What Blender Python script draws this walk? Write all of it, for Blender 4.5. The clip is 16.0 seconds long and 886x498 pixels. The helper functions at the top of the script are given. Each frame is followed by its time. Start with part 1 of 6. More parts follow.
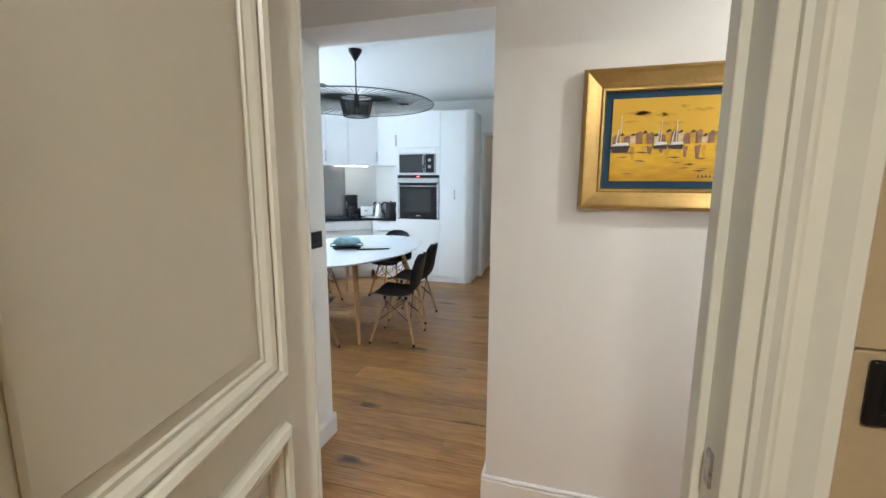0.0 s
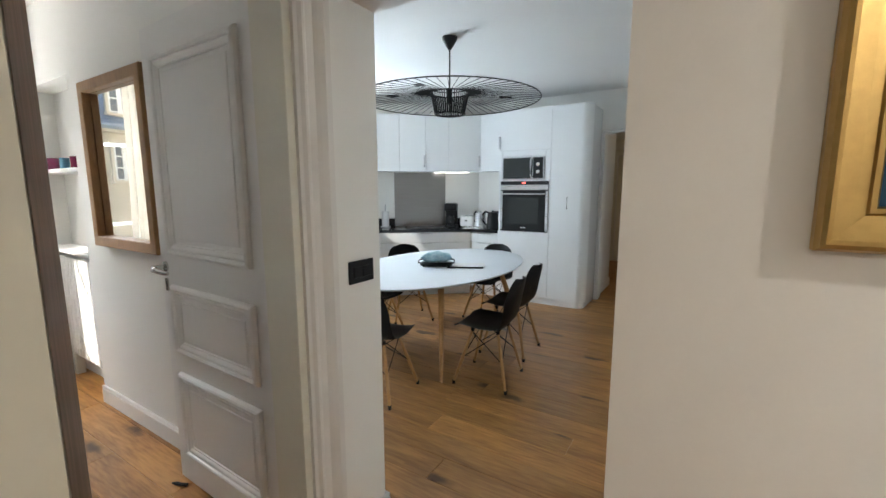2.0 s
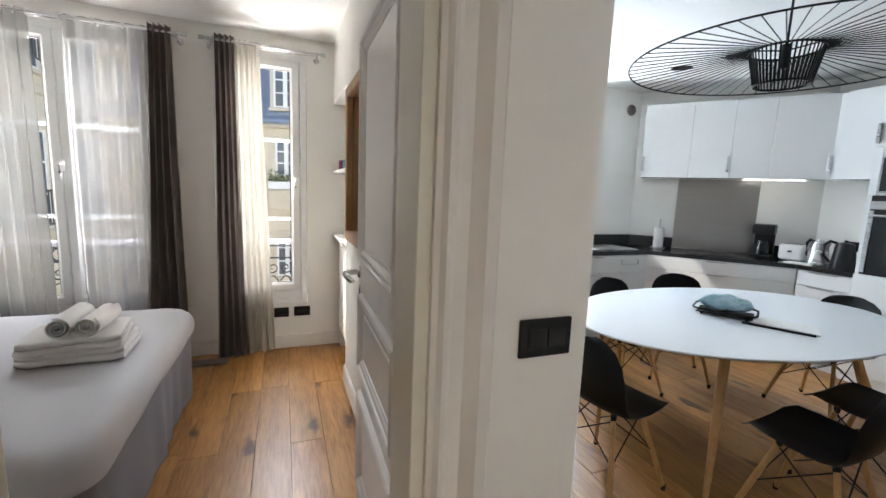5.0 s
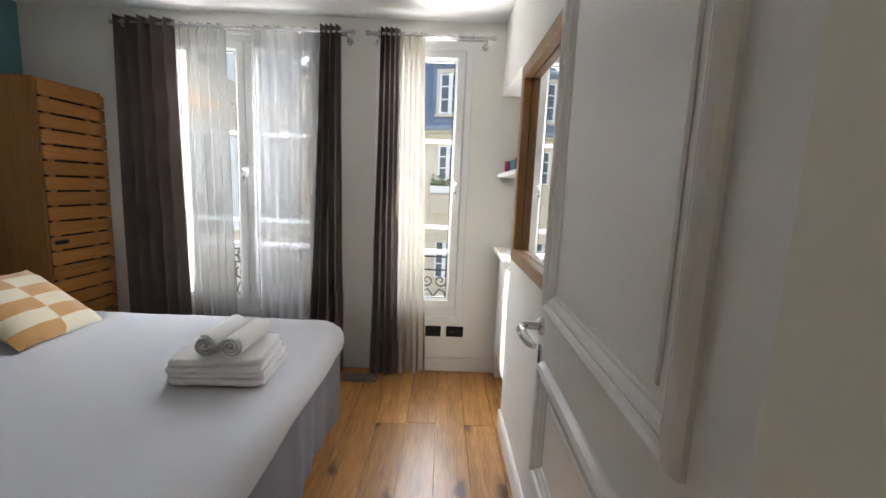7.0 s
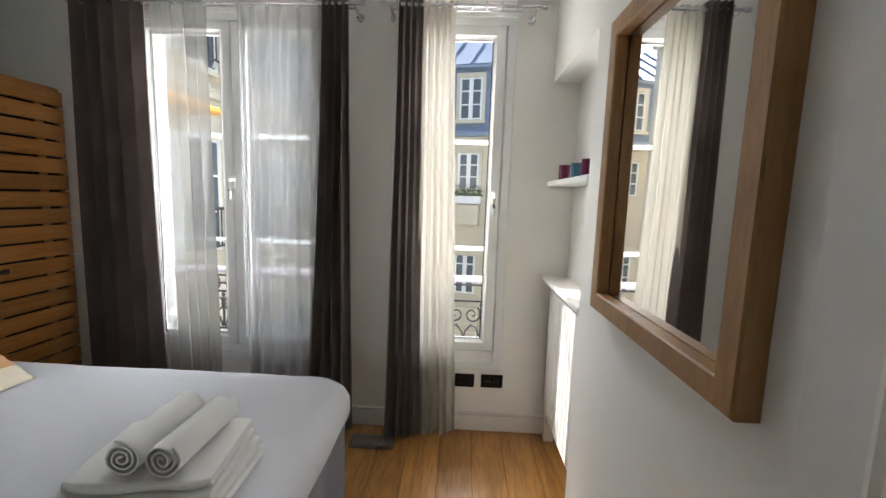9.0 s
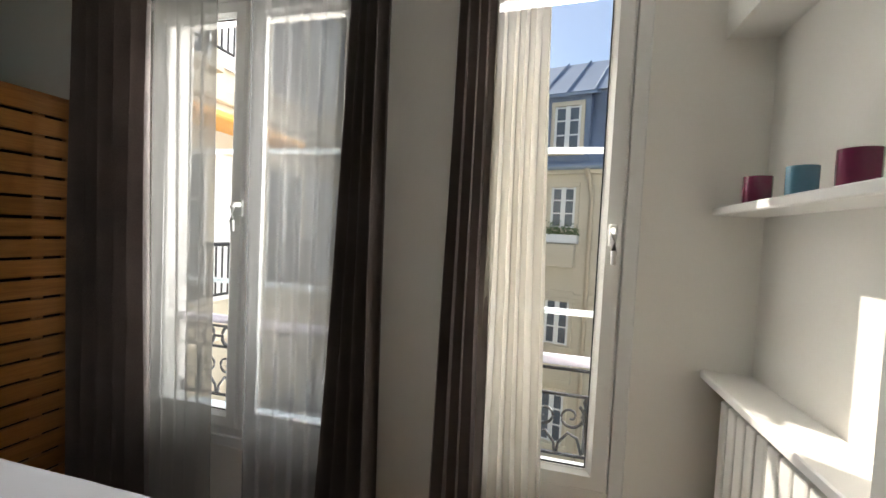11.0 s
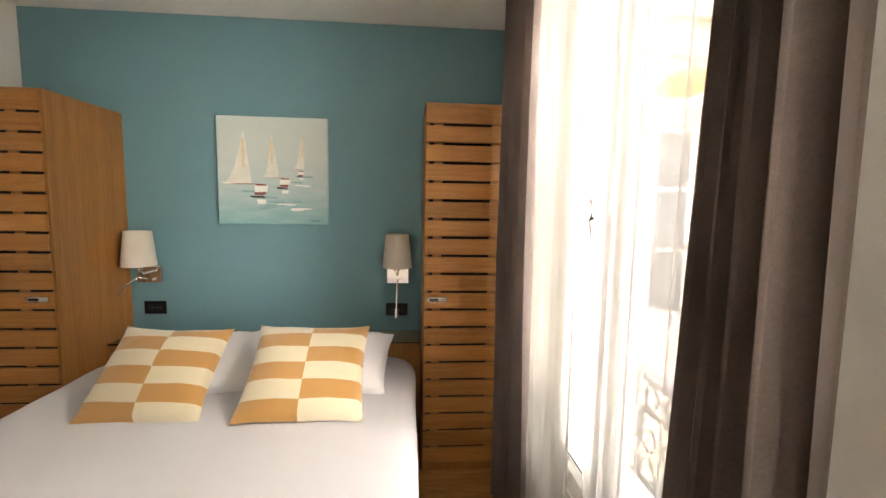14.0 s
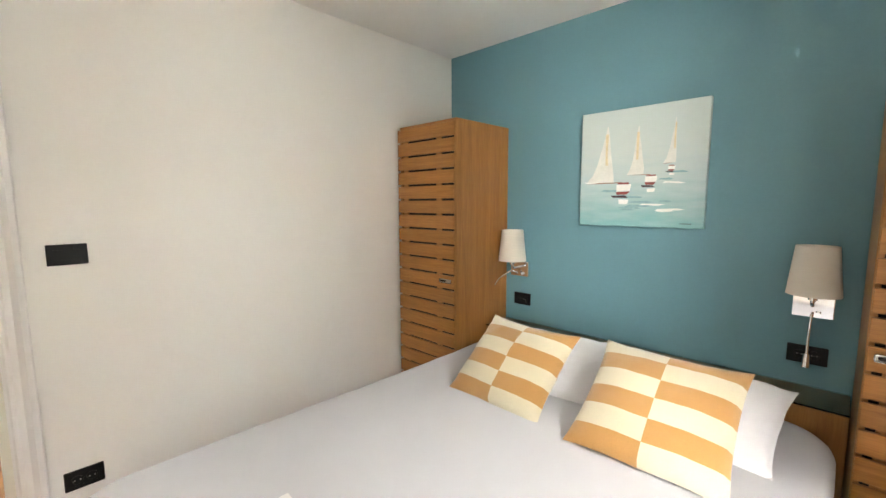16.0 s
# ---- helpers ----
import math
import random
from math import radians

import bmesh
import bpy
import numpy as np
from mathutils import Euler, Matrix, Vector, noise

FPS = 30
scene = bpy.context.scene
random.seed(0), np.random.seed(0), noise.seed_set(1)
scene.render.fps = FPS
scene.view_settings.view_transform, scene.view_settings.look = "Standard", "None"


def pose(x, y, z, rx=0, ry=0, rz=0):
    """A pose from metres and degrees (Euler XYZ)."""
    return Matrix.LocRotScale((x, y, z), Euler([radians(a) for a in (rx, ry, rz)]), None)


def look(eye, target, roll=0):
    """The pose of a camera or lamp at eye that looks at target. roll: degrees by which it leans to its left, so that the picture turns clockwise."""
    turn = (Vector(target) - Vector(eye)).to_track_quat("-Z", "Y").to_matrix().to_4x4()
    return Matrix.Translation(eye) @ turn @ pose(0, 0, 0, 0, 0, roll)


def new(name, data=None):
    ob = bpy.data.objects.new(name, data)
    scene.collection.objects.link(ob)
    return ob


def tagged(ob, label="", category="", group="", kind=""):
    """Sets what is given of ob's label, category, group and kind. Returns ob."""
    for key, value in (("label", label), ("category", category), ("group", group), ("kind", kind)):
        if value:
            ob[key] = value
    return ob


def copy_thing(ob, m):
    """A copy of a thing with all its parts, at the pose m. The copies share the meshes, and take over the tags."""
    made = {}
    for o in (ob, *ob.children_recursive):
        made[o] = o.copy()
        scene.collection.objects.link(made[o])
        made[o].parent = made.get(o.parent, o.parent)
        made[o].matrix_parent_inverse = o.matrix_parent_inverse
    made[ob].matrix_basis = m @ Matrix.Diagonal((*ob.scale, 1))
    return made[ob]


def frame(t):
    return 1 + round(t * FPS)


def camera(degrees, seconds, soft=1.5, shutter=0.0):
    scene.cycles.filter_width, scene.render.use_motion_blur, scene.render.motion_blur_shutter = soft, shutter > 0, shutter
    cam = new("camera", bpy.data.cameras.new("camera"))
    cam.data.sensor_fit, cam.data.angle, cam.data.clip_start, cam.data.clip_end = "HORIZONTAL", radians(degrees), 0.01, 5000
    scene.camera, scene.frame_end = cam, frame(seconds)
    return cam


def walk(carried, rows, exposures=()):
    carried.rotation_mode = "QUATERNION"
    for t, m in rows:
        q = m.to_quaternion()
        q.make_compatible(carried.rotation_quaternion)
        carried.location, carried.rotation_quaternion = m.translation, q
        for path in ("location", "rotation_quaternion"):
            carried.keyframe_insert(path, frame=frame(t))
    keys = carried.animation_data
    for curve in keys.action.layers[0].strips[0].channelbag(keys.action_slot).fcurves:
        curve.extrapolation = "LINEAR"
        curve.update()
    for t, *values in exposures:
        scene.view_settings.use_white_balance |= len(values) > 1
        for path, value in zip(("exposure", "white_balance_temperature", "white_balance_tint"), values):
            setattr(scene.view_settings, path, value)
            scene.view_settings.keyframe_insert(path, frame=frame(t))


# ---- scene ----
cam = camera(93.8, 16.0)
METRES, EYE, TURN = 5.6, 1.45, 16.5
# seconds, x, y, z, yaw, pitch, roll along the hall and through the bedroom door
ROWS = [
    (0.0, 0.0, 0.0, 0.0, 0.04, -8.98, -0.28),
    (0.5, 0.0144, 0.0276, 0.0006, 2.16, -8.65, -0.39),
    (1.0, 0.014, 0.069, 0.0003, 5.16, -8.31, -0.25),
    (1.5, 0.0089, 0.0971, 0.0014, 9.4, -8.19, 0.13),
    (2.0, 0.0108, 0.1236, 0.0032, 15.45, -8.17, 0.1),
    (2.5, 0.0086, 0.1447, 0.0051, 21.98, -8.33, 0.05),
    (3.0, 0.0117, 0.1614, 0.0037, 28.22, -8.55, -0.18),
    (3.5, 0.0154, 0.1782, 0.0038, 33.86, -8.67, -0.51),
    (4.0, 0.0095, 0.2025, 0.0040, 39.30, -8.50, -1.15),
    (4.5, -0.0045, 0.2239, 0.0023, 45.25, -8.22, -1.95),
    (5.0, -0.0195, 0.2503, 0.0029, 52.47, -7.85, -2.2),
    (7.5, -0.1602, 0.2948, 0.0065, 75.02, -7.93, -2.27),
    (8.0, -0.192, 0.2973, 0.0082, 75.23, -7.68, -2.14),
    (8.5, -0.221, 0.2935, 0.0086, 75.19, -7.51, -1.98),
]
# seconds, eye, target, roll beside the bed
LATE = [
    (11.0, (-2.761, 1.212, 1.485), (-4.694, 0.708, 1.405), 2.8),
    (11.5, (-2.974, 1.224, 1.49), (-4.825, 0.471, 1.411), 2.6),
    (12.0, (-3.245, 1.176, 1.52), (-4.913, 0.079, 1.40), 2.6),
    (12.5, (-3.473, 1.142, 1.53), (-4.877, -0.273, 1.37), 2.1),
    (13.0, (-3.680, 1.165, 1.521), (-4.70, -0.546, 1.355), 1.8),
    (13.5, (-3.772, 1.121, 1.53), (-4.371, -0.776, 1.328), 1.5),
    (14.0, (-3.791, 1.005, 1.525), (-3.944, -0.98, 1.325), 1.0),
    (14.5, (-3.784, 0.893, 1.53), (-3.501, -1.076, 1.324), 0.5),
    (15.0, (-3.802, 0.763, 1.54), (-3.121, -1.106, 1.33), 0.3),
    (15.5, (-3.807, 0.711, 1.537), (-2.737, -0.965, 1.322), 0.0),
    (16.0, (-3.777, 0.742, 1.544), (-2.394, -0.686, 1.319), -0.2),
]
walk(cam,
     [(t, pose(0, 0, EYE, 0, 0, TURN) @ pose(METRES * x, METRES * y, METRES * z, 90 + pitch, roll, yaw)) for t, x, y, z, yaw, pitch, roll in ROWS]
     + [(t, look(eye, target, roll)) for t, eye, target, roll in LATE],
     [(0.0, 1.75, 5950, 9), (1.0, 1.55, 6050, 8), (2.0, 1.34, 6400, 10), (3.0, 1.24, 6700, 13), (4.0, 1.25, 6650, 13), (5.0, 1.27, 6550, 13), (8.0, 1.18, 6300, 11), (11.0, 0.42, 6900, 10), (11.5, 0.42, 6950, 11), (12.5, 0.82, 7100, 12), (13.0, 1.25, 7600, 14), (14.0, 1.88, 8200, 17), (15.0, 1.97, 7900, 14), (16.0, 2.3, 7200, 12)])

# ---- world, sun, large lights ----
SUN_DIR = Vector((0.68, 0.73, -0.93)).normalized()
world = bpy.data.worlds.new("world")
scene.world = world
world.use_nodes = True
wn = world.node_tree.nodes
wn.clear()
w_out = wn.new("ShaderNodeOutputWorld")
w_bg = wn.new("ShaderNodeBackground")
w_sky = wn.new("ShaderNodeTexSky")
w_sky.sky_type = "NISHITA"
w_sky.sun_disc = False
w_sky.sun_elevation = math.asin(-SUN_DIR.z)
w_sky.sun_rotation = math.atan2(-SUN_DIR.x, -SUN_DIR.y)
w_bg.inputs["Strength"].default_value = 0.15
world.node_tree.links.new(w_sky.outputs[0], w_bg.inputs[0])
world.node_tree.links.new(w_bg.outputs[0], w_out.inputs[0])


def lamp(name, kind, power, m, colour=(1, 1, 1), size=(0.1, 0.1), spread=180):
    data = bpy.data.lights.new(name, kind)
    data.energy, data.color = power, colour
    if kind == "AREA":
        data.shape, data.size, data.size_y, data.spread = "RECTANGLE", size[0], size[1], radians(spread)
    elif kind != "SUN":
        data.shadow_soft_size = size[0]
    ob = new(name, data)
    ob.matrix_world = m
    return ob


sun = lamp("sun", "SUN", 5.0, look((0, 0, 0), SUN_DIR), (1.0, 0.94, 0.84))
sun.data.angle = radians(0.5)
# added lamp in the unseen kitchen window, standing in for daylight
lamp("window_light_kitchen", "AREA", 26, look((-4.44, 4.28, 1.75), (-1.5, 3.4, 1.9)), (0.74, 0.88, 1.0), (0.26, 1.5), 160)
# added lamp out of view above the courtyard, brightens the bedroom like sky
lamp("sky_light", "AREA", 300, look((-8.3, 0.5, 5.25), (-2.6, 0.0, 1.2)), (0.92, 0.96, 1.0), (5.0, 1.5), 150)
# added lamp out of view to the north-west, fills the bedroom walls sideways
lamp("courtyard_light", "AREA", 230, look((-7.5, 4.3, 2.2), (-3.4, -0.3, 1.5)), (0.95, 0.97, 1.0), (4.2, 3.0), 100)
# added lamp out of view below the windows, brightens ceiling and upper walls
lamp("courtyard_bounce", "AREA", 270, look((-6.7, 0.4, -1.7), (-3.6, 0.2, 2.0)), (1.0, 0.98, 0.94), (5.0, 1.6), 130)
# assumed ceiling lamps, out of view, in the bathroom, the hall and the corridor
lamp("bathroom_light", "AREA", 10, look((0.1, -0.9, 2.35), (0.1, -0.8, 0)), (1.0, 0.92, 0.79), (0.25, 0.25))
lamp("hall_light", "AREA", 5.2, look((1.25, 0.98, 2.4), (1.1, 1.05, 0)), (1.0, 0.94, 0.85), (0.07, 0.07))
lamp("corridor_light", "AREA", 1.1, look((-0.9, 8.2, 2.4), (-0.9, 8.21, 0)), (1.0, 0.75, 0.45), (0.2, 0.2))


# ---- materials ----
def material(name, colour, rough=0.5, metal=0.0, spread=0.05, scale=6.0, bump=0.0, bump_scale=60.0, stretch=(1, 1, 1),
             coat=0.0, random_value=0.0, second=None, sheen=0.0, spec=0.5):
    """A Principled material with colour variation at two scales, fine relief and uneven gloss."""
    m = bpy.data.materials.new(name)
    m.use_nodes = True
    nt = m.node_tree
    n, l = nt.nodes, nt.links
    b = n["Principled BSDF"]
    b.inputs["Metallic"].default_value = metal
    b.inputs["Specular IOR Level"].default_value = spec
    b.inputs["Coat Weight"].default_value = coat
    b.inputs["Coat Roughness"].default_value = 0.12
    b.inputs["Sheen Weight"].default_value = sheen
    tc = n.new("ShaderNodeTexCoord")
    mp = n.new("ShaderNodeMapping")
    mp.inputs["Scale"].default_value = stretch
    l.new(tc.outputs["Object"], mp.inputs["Vector"])
    big = n.new("ShaderNodeTexNoise")
    big.inputs["Scale"].default_value, big.inputs["Detail"].default_value = scale, 4
    fine = n.new("ShaderNodeTexNoise")
    fine.inputs["Scale"].default_value, fine.inputs["Detail"].default_value = bump_scale, 5
    l.new(mp.outputs[0], big.inputs["Vector"])
    l.new(mp.outputs[0], fine.inputs["Vector"])
    mix = n.new("ShaderNodeMix")
    mix.data_type = "RGBA"
    low = second or tuple(c * (1 - spread) for c in colour)
    high = colour if second else tuple(min(1, c * (1 + spread)) for c in colour)
    mix.inputs[6].default_value, mix.inputs[7].default_value = (*low, 1), (*high, 1)
    addn = n.new("ShaderNodeMath")
    addn.operation = "MULTIPLY_ADD"
    addn.inputs[1].default_value, addn.inputs[2].default_value = 0.35, 0.0
    l.new(fine.outputs[0], addn.inputs[0])
    sm = n.new("ShaderNodeMath")
    sm.operation = "MULTIPLY_ADD"
    sm.inputs[1].default_value = 0.65
    l.new(big.outputs[0], sm.inputs[0])
    l.new(addn.outputs[0], sm.inputs[2])
    ramp = n.new("ShaderNodeMapRange")
    ramp.inputs[1].default_value, ramp.inputs[2].default_value = 0.3, 0.7
    l.new(sm.outputs[0], ramp.inputs[0])
    l.new(ramp.outputs[0], mix.inputs[0])
    last = mix.outputs[2]
    if random_value:
        info = n.new("ShaderNodeObjectInfo")
        rr = n.new("ShaderNodeMapRange")
        rr.inputs[3].default_value, rr.inputs[4].default_value = 1 - random_value, 1 + random_value
        l.new(info.outputs["Random"], rr.inputs[0])
        hs = n.new("ShaderNodeHueSaturation")
        l.new(rr.outputs[0], hs.inputs["Value"])
        l.new(last, hs.inputs["Color"])
        last = hs.outputs[0]
    l.new(last, b.inputs["Base Color"])
    rr2 = n.new("ShaderNodeMapRange")
    rr2.inputs[3].default_value, rr2.inputs[4].default_value = max(0.02, rough * 0.85), min(1, rough * 1.15)
    l.new(big.outputs[0], rr2.inputs[0])
    l.new(rr2.outputs[0], b.inputs["Roughness"])
    if bump:
        bp = n.new("ShaderNodeBump")
        bp.inputs["Strength"].default_value, bp.inputs["Distance"].default_value = min(1, bump), 0.002
        l.new(fine.outputs[0], bp.inputs["Height"])
        l.new(bp.outputs[0], b.inputs["Normal"])
    return m


def wood(name, light, dark, grain=(1.2, 14, 14), rough=0.4, knots=0.0, random_value=0.12, bump=0.25):
    """Wood with long grain along the first axis of stretch, growth bands and dark knots."""
    m = bpy.data.materials.new(name)
    m.use_nodes = True
    nt = m.node_tree
    n, l = nt.nodes, nt.links
    b = n["Principled BSDF"]
    tc = n.new("ShaderNodeTexCoord")
    info = n.new("ShaderNodeObjectInfo")
    off = n.new("ShaderNodeVectorMath")
    off.operation = "MULTIPLY_ADD"
    comb = n.new("ShaderNodeCombineXYZ")
    for k in range(3):
        l.new(info.outputs["Random"], comb.inputs[k])
    off.inputs[1].default_value = (31.0, 17.0, 7.0)
    l.new(comb.outputs[0], off.inputs[0])
    l.new(tc.outputs["Object"], off.inputs[2])
    mp = n.new("ShaderNodeMapping")
    mp.inputs["Scale"].default_value = grain
    l.new(off.outputs[0], mp.inputs["Vector"])
    warp = n.new("ShaderNodeTexNoise")
    warp.inputs["Scale"].default_value, warp.inputs["Detail"].default_value, warp.inputs["Distortion"].default_value = 1.0, 6, 1.2
    l.new(mp.outputs[0], warp.inputs["Vector"])
    fine = n.new("ShaderNodeTexNoise")
    fine.inputs["Scale"].default_value, fine.inputs["Detail"].default_value = 9.0, 6
    l.new(mp.outputs[0], fine.inputs["Vector"])
    add = n.new("ShaderNodeMath")
    add.operation = "MULTIPLY_ADD"
    add.inputs[1].default_value = 0.45
    l.new(fine.outputs[0], add.inputs[0])
    half = n.new("ShaderNodeMath")
    half.operation = "MULTIPLY"
    half.inputs[1].default_value = 0.55
    l.new(warp.outputs[0], half.inputs[0])
    l.new(half.outputs[0], add.inputs[2])
    ramp = n.new("ShaderNodeValToRGB")
    ramp.color_ramp.elements[0].position, ramp.color_ramp.elements[0].color = 0.36, (*dark, 1)
    ramp.color_ramp.elements[1].position, ramp.color_ramp.elements[1].color = 0.62, (*light, 1)
    l.new(add.outputs[0], ramp.inputs[0])
    rr = n.new("ShaderNodeMapRange")
    rr.inputs[3].default_value, rr.inputs[4].default_value = 1 - random_value, 1 + random_value
    l.new(info.outputs["Random"], rr.inputs[0])
    hs = n.new("ShaderNodeHueSaturation")
    l.new(rr.outputs[0], hs.inputs["Value"])
    l.new(ramp.outputs[0], hs.inputs["Color"])
    last = hs.outputs[0]
    if knots:
        km = n.new("ShaderNodeMapping")
        km.inputs["Scale"].default_value = (1.5, 4.2, 1.0)
        l.new(off.outputs[0], km.inputs["Vector"])
        wob = n.new("ShaderNodeTexNoise")
        wob.inputs["Scale"].default_value, wob.inputs["Detail"].default_value = 7.0, 3
        l.new(off.outputs[0], wob.inputs["Vector"])
        wv = n.new("ShaderNodeVectorMath")
        wv.operation = "MULTIPLY_ADD"
        wv.inputs[1].default_value = (0.34, 0.34, 0.0)
        l.new(wob.outputs["Color"], wv.inputs[0])
        l.new(km.outputs[0], wv.inputs[2])
        vor = n.new("ShaderNodeTexVoronoi")
        vor.voronoi_dimensions = "2D"
        vor.inputs["Scale"].default_value = 1.0
        l.new(wv.outputs[0], vor.inputs["Vector"])
        size = n.new("ShaderNodeSeparateColor")
        l.new(vor.outputs["Color"], size.inputs[0])
        rad = n.new("ShaderNodeMapRange")
        rad.inputs[1].default_value, rad.inputs[2].default_value = 0.52, 1.0
        rad.inputs[3].default_value, rad.inputs[4].default_value = 0.0, 0.15 * knots
        l.new(size.outputs[0], rad.inputs[0])
        diff = n.new("ShaderNodeMath")
        diff.operation = "SUBTRACT"
        l.new(rad.outputs[0], diff.inputs[0])
        l.new(vor.outputs["Distance"], diff.inputs[1])
        soft = n.new("ShaderNodeMapRange")
        soft.interpolation_type = "SMOOTHSTEP"
        soft.inputs[1].default_value, soft.inputs[2].default_value = -0.05, 0.09
        soft.inputs[4].default_value = 0.92
        l.new(diff.outputs[0], soft.inputs[0])
        kmix = n.new("ShaderNodeMix")
        kmix.data_type = "RGBA"
        kmix.inputs[7].default_value = (dark[0] * 0.22, dark[1] * 0.18, dark[2] * 0.15, 1)
        l.new(soft.outputs[0], kmix.inputs[0])
        l.new(last, kmix.inputs[6])
        last = kmix.outputs[2]
    l.new(last, b.inputs["Base Color"])
    r2 = n.new("ShaderNodeMapRange")
    r2.inputs[3].default_value, r2.inputs[4].default_value = rough * 1.2, rough * 0.8
    l.new(fine.outputs[0], r2.inputs[0])
    l.new(r2.outputs[0], b.inputs["Roughness"])
    bp = n.new("ShaderNodeBump")
    bp.inputs["Strength"].default_value, bp.inputs["Distance"].default_value = bump, 0.001
    l.new(add.outputs[0], bp.inputs["Height"])
    l.new(bp.outputs[0], b.inputs["Normal"])
    return m


def fabric(name, colour, weave=900.0, rough=0.9, bump=0.4, spread=0.1, sheen=0.2, through_light=0.0):
    """Woven cloth: crossed threads as relief and tint, with soft larger variation."""
    m = material(name, colour, rough, 0, spread, 3.0, 0, 190, sheen=sheen, spec=0.2)
    nt = m.node_tree
    n, l = nt.nodes, nt.links
    b = n["Principled BSDF"]
    tc = n.new("ShaderNodeTexCoord")
    heights = []
    for axis in ("X", "Z"):
        w = n.new("ShaderNodeTexWave")
        w.bands_direction = axis
        w.inputs["Scale"].default_value, w.inputs["Distortion"].default_value = weave / 6.3, 1.5
        l.new(tc.outputs["Object"], w.inputs["Vector"])
        heights.append(w)
    mx = n.new("ShaderNodeMath")
    mx.operation = "ADD"
    l.new(heights[0].outputs["Fac"], mx.inputs[0])
    l.new(heights[1].outputs["Fac"], mx.inputs[1])
    bp = n.new("ShaderNodeBump")
    bp.inputs["Strength"].default_value, bp.inputs["Distance"].default_value = bump, 0.001
    l.new(mx.outputs[0], bp.inputs["Height"])
    l.new(bp.outputs[0], b.inputs["Normal"])
    if through_light:
        tr = n.new("ShaderNodeBsdfTranslucent")
        tr.inputs[0].default_value = (*colour, 1)
        ms = n.new("ShaderNodeMixShader")
        ms.inputs[0].default_value = through_light
        l.new(b.outputs[0], ms.inputs[1])
        l.new(tr.outputs[0], ms.inputs[2])
        l.new(ms.outputs[0], n["Material Output"].inputs[0])
    return m


def sheer(name, colour, clear=0.5, back=0.5):
    m = bpy.data.materials.new(name)
    m.use_nodes = True
    n, l = m.node_tree.nodes, m.node_tree.links
    n.clear()
    out = n.new("ShaderNodeOutputMaterial")
    tr, df, cl = n.new("ShaderNodeBsdfTranslucent"), n.new("ShaderNodeBsdfDiffuse"), n.new("ShaderNodeBsdfTransparent")
    tr.inputs[0].default_value = df.inputs[0].default_value = (*colour, 1)
    a, b2 = n.new("ShaderNodeMixShader"), n.new("ShaderNodeMixShader")
    a.inputs[0].default_value = back
    l.new(df.outputs[0], a.inputs[1])
    l.new(tr.outputs[0], a.inputs[2])
    tc = n.new("ShaderNodeTexCoord")
    mp = n.new("ShaderNodeMapping")
    mp.inputs["Scale"].default_value = (9, 9, 0.35)
    nz = n.new("ShaderNodeTexNoise")
    nz.inputs["Scale"].default_value, nz.inputs["Detail"].default_value = 6.0, 4
    l.new(tc.outputs["Object"], mp.inputs[0])
    l.new(mp.outputs[0], nz.inputs["Vector"])
    rg = n.new("ShaderNodeMapRange")
    rg.inputs[1].default_value, rg.inputs[2].default_value = 0.3, 0.7
    rg.inputs[3].default_value, rg.inputs[4].default_value = clear - 0.03, clear + 0.03
    l.new(nz.outputs[0], rg.inputs[0])
    l.new(rg.outputs[0], b2.inputs[0])
    l.new(a.outputs[0], b2.inputs[1])
    l.new(cl.outputs[0], b2.inputs[2])
    l.new(b2.outputs[0], out.inputs[0])
    return m


def glass(name, tint=(1, 1, 1), rough=0.0):
    m = bpy.data.materials.new(name)
    m.use_nodes = True
    b = m.node_tree.nodes["Principled BSDF"]
    b.inputs["Base Color"].default_value = (*tint, 1)
    b.inputs["Roughness"].default_value = rough
    b.inputs["Transmission Weight"].default_value = 1.0
    b.inputs["IOR"].default_value = 1.45
    return m


def glowing(name, colour, strength):
    m = bpy.data.materials.new(name)
    m.use_nodes = True
    b = m.node_tree.nodes["Principled BSDF"]
    b.inputs["Emission Color"].default_value = (*colour, 1)
    b.inputs["Emission Strength"].default_value = strength
    return m


WALL = material("white_wall_paint", (0.85, 0.84, 0.80), 0.6, 0, 0.02, 1.2, 0.12, 120)
HALL_WALL = material("cream_hall_paint", (0.78, 0.76, 0.725), 0.55, 0, 0.02, 1.2, 0.12, 120)
CEILING = material("ceiling_paint", (0.82, 0.82, 0.80), 0.75, 0, 0.02, 1.0, 0.1, 90)
TEAL = material("teal_wall_paint", (0.125, 0.275, 0.315), 0.6, 0, 0.05, 1.5, 0.25, 90)
GLOSS = material("white_gloss_paint", (0.80, 0.79, 0.77), 0.32, 0, 0.02, 2.0, 0.12, 40)
JAMB = material("cream_gloss_paint", (0.74, 0.725, 0.63), 0.35, 0, 0.03, 2.0, 0.15, 40)
# dark brown stands for shade at the bathroom jamb's edge
BROWN = wood("brown_shaded_wood", (0.16, 0.07, 0.03), (0.07, 0.03, 0.012), (14, 14, 1.2))
PVC = material("white_window_frame", (0.82, 0.83, 0.82), 0.3, 0, 0.01, 3.0)
FLOOR = wood("oiled_oak_planks", (0.47, 0.235, 0.070), (0.25, 0.108, 0.028), (0.9, 8, 8), 0.34, 1.3, 0.2, 0.15)
# near-black for plank joints, and for the shade between wardrobe slats
GAP = material("dark_joint_and_gap_shade", (0.012, 0.008, 0.005), 0.9)
SLAT = wood("honey_oak_slats", (0.45, 0.20, 0.052), (0.31, 0.126, 0.029), (1.5, 30, 30), 0.42, 0.0, 0.14)
